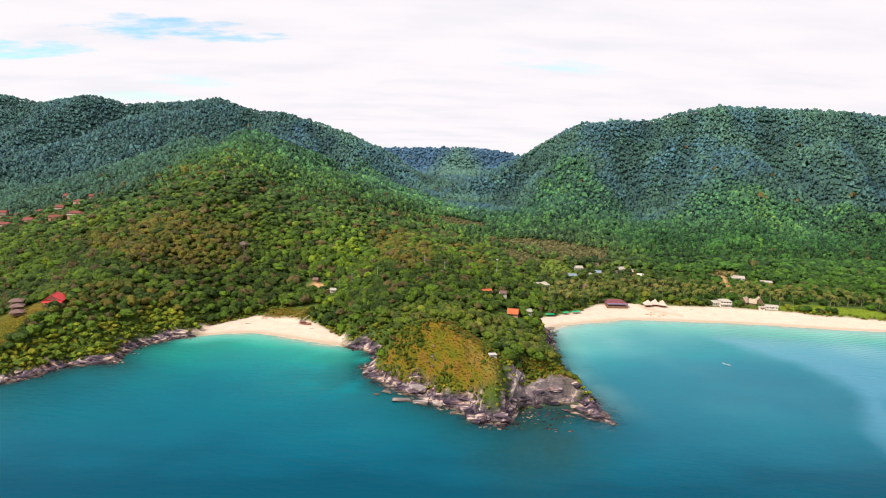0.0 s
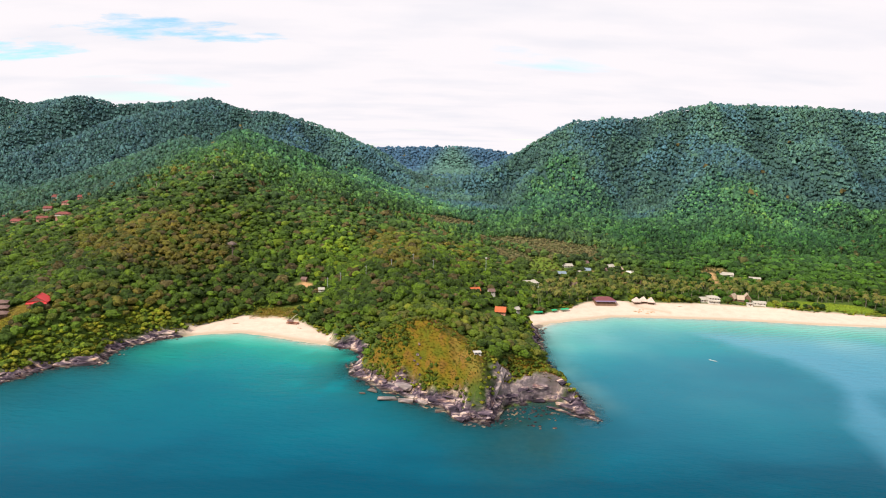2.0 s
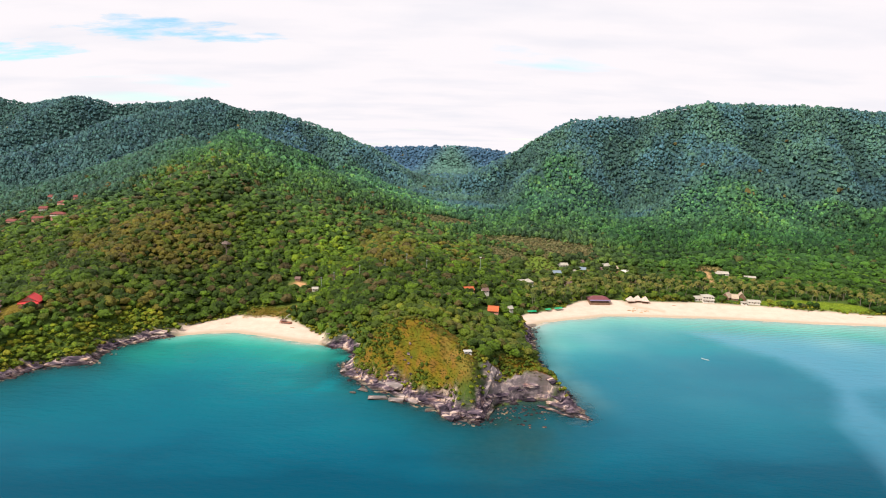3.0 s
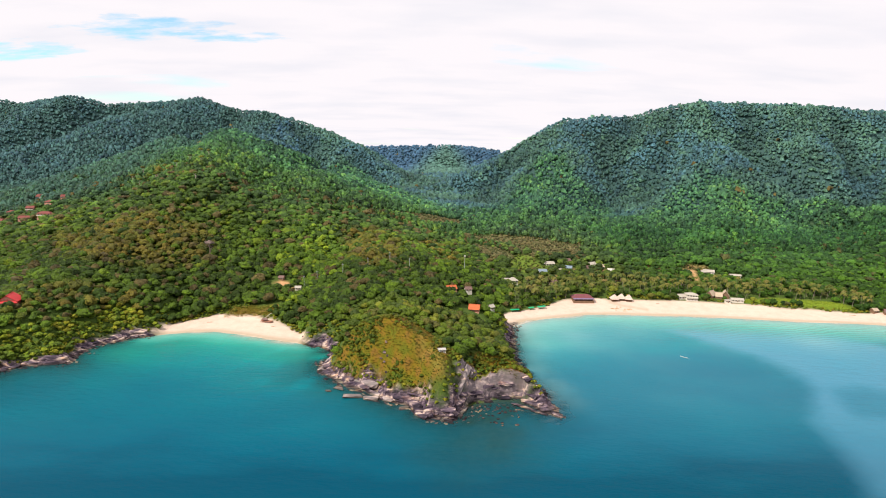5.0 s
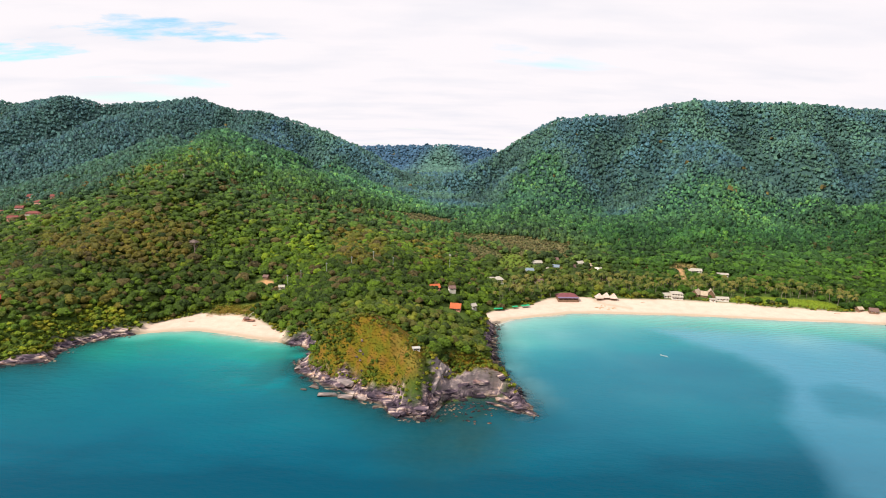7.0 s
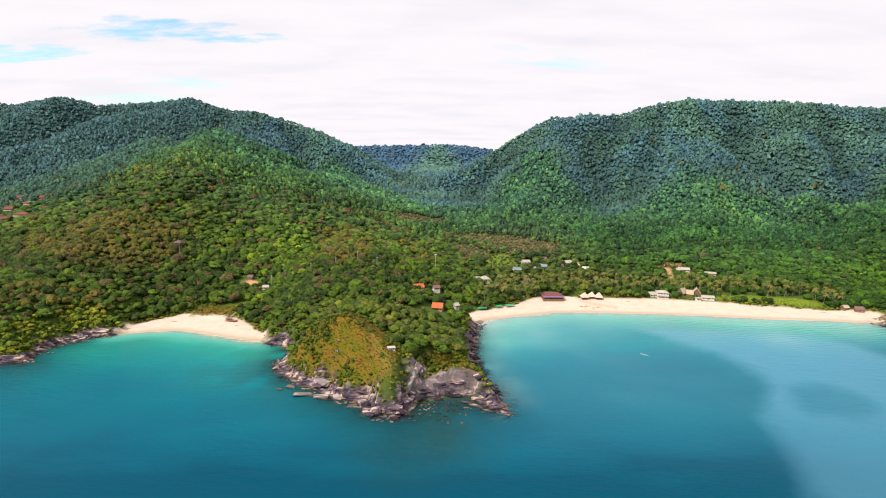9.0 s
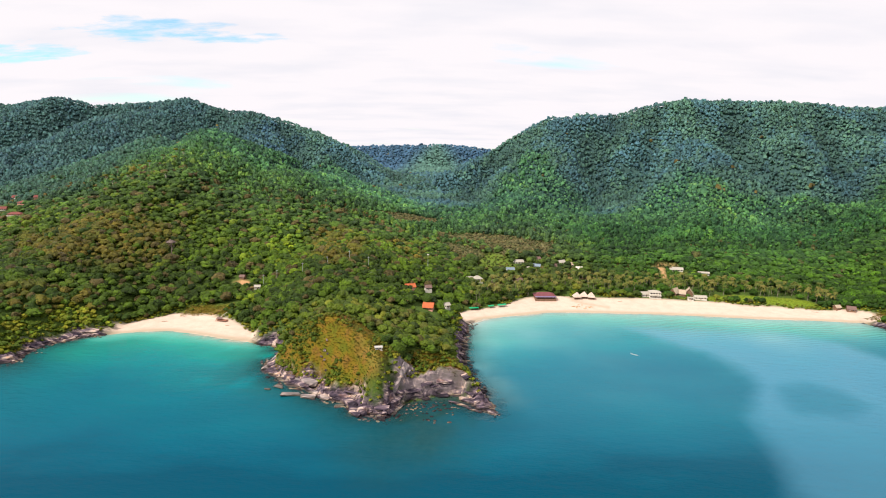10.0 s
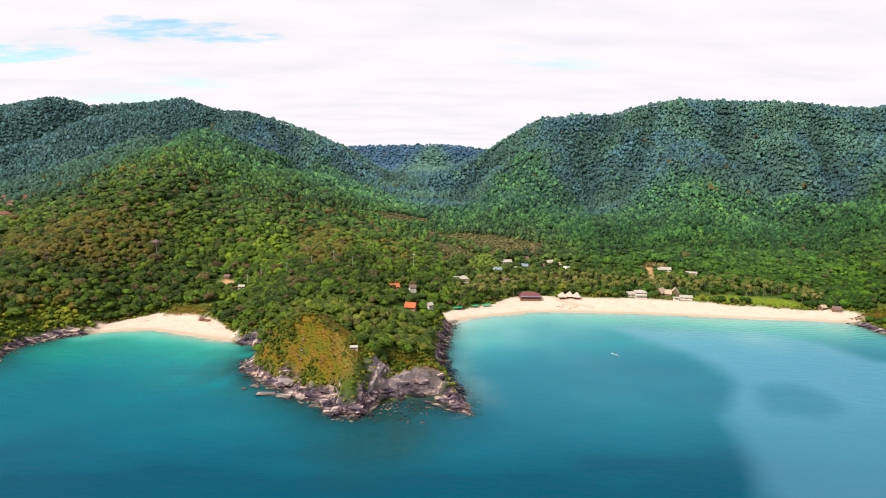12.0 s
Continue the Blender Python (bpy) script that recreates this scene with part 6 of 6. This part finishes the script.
for k in range(6):
    qx, qy = -9 + rng_rock.normal() * 3.5, 371 + rng_rock.normal() * 3.0
    boulder(qx, qy, ground_at(qx, qy), rng_rock.uniform(0.7, 1.6), rng_rock.uniform(0.6, 1.2), 0.8, rng_rock.uniform(0, 180), "grey rock poking out of the knoll's grass", "rocks on the knoll")


# ---------------------------------------------------------------- undergrowth and grass
def bushes(name, label, box_, gap, seed, radius, mask, colours):
    x, y, rng = scatter(*box_, gap, seed)
    h, s, rock, cliff = land(x, y)
    keep = rng.uniform(0, 1, len(x)) < mask(x, y, s, rock)
    x, y, h = x[keep], y[keep], h[keep]
    r = radius * rng.uniform(0.55, 1.4, len(x))
    pick = np.clip(rng.uniform(0, 1, len(x)) + 0.6 * fbm(x, y, 14, 2, seed), 0, 0.999)
    tints = np.array(colours)[(pick * len(colours)).astype(int)] * rng.uniform(0.75, 1.25, (len(x), 1))
    return grow(name, label, x, y, r, r * 0.35, 12, 0.24, tints, rng, h)


def edge_mask(x, y, s, rock):
    inland = s - np.where(rock > 0.5, 6.5, sand_reach(x, y)) + 9 * np.maximum(in_zone(x, y, KNOLL_GRASS, 3), in_zone(x, y, CLIFF_GRASS, 3)) * (s > 10)
    return smooth(-1.5, 1.0, inland) * smooth(np.where(x < -100, 18, 12), np.where(x < -100, 11, 5), inland) * 0.95 * (1 - near_site(x, y)) * (1 - in_zone(x, y, BEACH_LAWN, 6)) * (1 - in_zone(x, y, COVE_GRASS, 6)) * (1 - in_zone(x, y, WEST_GRASS, 4))


def knoll_mask(x, y, s, rock):
    turf = np.maximum(in_zone(x, y, KNOLL_GRASS, 3), in_zone(x, y, CLIFF_GRASS, 3)) * (s > 7)
    thick = np.max([smooth(-10, -24, x) * smooth(366, 384, y), smooth(9, 4, np.hypot(x + 2, y - 356)), smooth(20, 27, x) * smooth(342, 350, y)], axis=0)
    return turf * smooth(0.0, 0.35, 0.7 * thick + 0.6 * fbm(x, y, 14, 3, 131) - 0.05) * (1 - near_site(x, y))


def under_trees(x, y, s, rock):
    return inside(x, y, HEAD_TREES) * (s > 8) * 0.9 * (1 - np.maximum(in_zone(x, y, KNOLL_GRASS, 2), in_zone(x, y, CLIFF_GRASS, 2)))


def plantation(x, y, s, rock):
    return np.max([in_zone(x, y, ring, 6) for ring in PLANTATIONS], axis=0) * 0.85


GREENS = [(0.09, 0.13, 0.012), (0.14, 0.19, 0.014), (0.20, 0.24, 0.018), (0.25, 0.24, 0.025)]
bushes("undergrowth", "yellow-green shrubs fringing the shore", (-350, 560, 330, 610), 2.5, 51, 1.7, edge_mask, [(0.11, 0.15, 0.013), (0.17, 0.215, 0.015), (0.24, 0.27, 0.018), (0.29, 0.27, 0.025)])
bushes("undergrowth", "tall green and yellow-green thicket above the wooded rocky shore", (-360, -95, 350, 470), 3.0, 56, 3.1, lambda x, y, s, rock: rock * smooth(7, 10, s) * smooth(34, 24, s) * (1 - near_site(x, y)) * (1 - in_zone(x, y, WEST_GRASS, 4)) * 0.9, [(0.13, 0.20, 0.018), (0.19, 0.265, 0.019), (0.26, 0.31, 0.02), (0.32, 0.31, 0.026)])
bushes("undergrowth", "yellow-green shrubs scattered over the grassy headland", (-60, 95, 335, 412), 1.9, 52, 1.75, knoll_mask, [(0.085, 0.135, 0.012), (0.12, 0.165, 0.013), (0.155, 0.175, 0.014), (0.17, 0.16, 0.014)])


bushes("undergrowth", "dense green shrubs beneath the headland trees", (-72, 96, 372, 476), 2.9, 53, 2.1, under_trees, [(0.06, 0.11, 0.014), (0.09, 0.15, 0.015), (0.12, 0.18, 0.016)])
bushes("plantation", "rows of greyish brown plantation trees in the valley", (-80, 340, 700, 1085), 4.4, 54, 2.7, plantation, [(0.155, 0.155, 0.062), (0.20, 0.175, 0.08), (0.13, 0.15, 0.055), (0.23, 0.195, 0.09)])
bushes("orchard", "lime-green young orchard trees in the valley", (90, 200, 665, 800), 5.2, 55, 1.9, lambda x, y, s, rock: in_zone(x, y, ORCHARD) * 0.9, [(0.08, 0.125, 0.020), (0.12, 0.15, 0.025), (0.15, 0.16, 0.03)])


bushes("undergrowth", "dry tan brush over the bare hillside cutting", (318, 380, 700, 745), 3.0, 57, 1.8, lambda x, y, s, rock: in_zone(x, y, SCAR, 5) * 0.62 * smooth(2, 5, to_line(x, y, TRACK)), [(0.20, 0.14, 0.06), (0.16, 0.13, 0.05), (0.12, 0.12, 0.03)])


def grass(name, label, box_, gap, seed, zones, tall, colours, s_min=4.0):
    """Grass tufts: a few bent blades each."""
    x, y, rng = scatter(*box_, gap, seed)
    h, s, rock, cliff = land(x, y)
    keep = (rng.uniform(0, 1, len(x)) < np.max([in_zone(x, y, z, 2.5) for z in zones], axis=0)) & (s > s_min)
    x, y, h = x[keep], y[keep], h[keep]
    n, blades = len(x), 5
    pick = np.clip(0.5 + 0.95 * fbm(x, y, 26, 3, seed) + rng.normal(size=n) * 0.12, 0, 0.999)
    tint = np.array(colours)[(pick * len(colours)).astype(int)] * rng.uniform(0.85, 1.3, (n, 1))
    quads = []
    for b in range(blades):
        a = rng.uniform(0, 2 * np.pi, n)
        lean = rng.uniform(0.9, 1.9, n)
        up = tall * rng.uniform(0.6, 1.3, n)
        d, p = np.stack([np.cos(a), np.sin(a)], -1), np.stack([-np.sin(a), np.cos(a)], -1) * 0.22
        base, tip = np.stack([x, y], -1), np.stack([x, y], -1) + d * (lean * up)[:, None]
        quads.append(np.stack([np.column_stack([base - p * 1.6, h + 0.02]), np.column_stack([base + p * 1.6, h + 0.02]), np.column_stack([tip + p, h + up * 0.45]), np.column_stack([tip - p, h + up * 0.45])], 1))
    q = np.concatenate(quads)
    me = array_mesh(name, q.reshape(-1, 3), np.arange(len(q) * 4).reshape(-1, 4), LEAF, False, [("tint", np.tile(tint, (blades, 1)))], "FACE")
    return tagged(new(name, me), label, "grass", kind="stuff")


GOLD = [(0.095, 0.120, 0.009), (0.140, 0.125, 0.010), (0.200, 0.124, 0.012), (0.230, 0.108, 0.015), (0.22, 0.108, 0.045)]
grass("grass", "tall golden and olive grass on the headland knoll", (-60, 95, 335, 412), 1.0, 61, [KNOLL_GRASS, CLIFF_GRASS], 0.4, GOLD)
grass("grass", "yellow grass on the slope by the pavilions", (-355, -300, 370, 442), 1.2, 62, [WEST_GRASS], 0.7, [(0.19, 0.21, 0.02), (0.27, 0.24, 0.025), (0.32, 0.24, 0.035)])
grass("grass", "dry yellow grass behind the cove beach", (-172, -118, 494, 520), 1.2, 63, [COVE_GRASS], 0.8, [(0.20, 0.20, 0.03), (0.28, 0.23, 0.04), (0.33, 0.25, 0.06)])
grass("grass", "bright green lawn grass behind the bay beach", (326, 456, 562, 606), 1.4, 64, [BEACH_LAWN], 0.5, [(0.22, 0.30, 0.02), (0.29, 0.35, 0.025)])
grass("grass", "yellowish scrub grass above the eastern rocks", (470, 562, 486, 560), 1.6, 65, [EAST_GRASS], 1.0, GOLD)
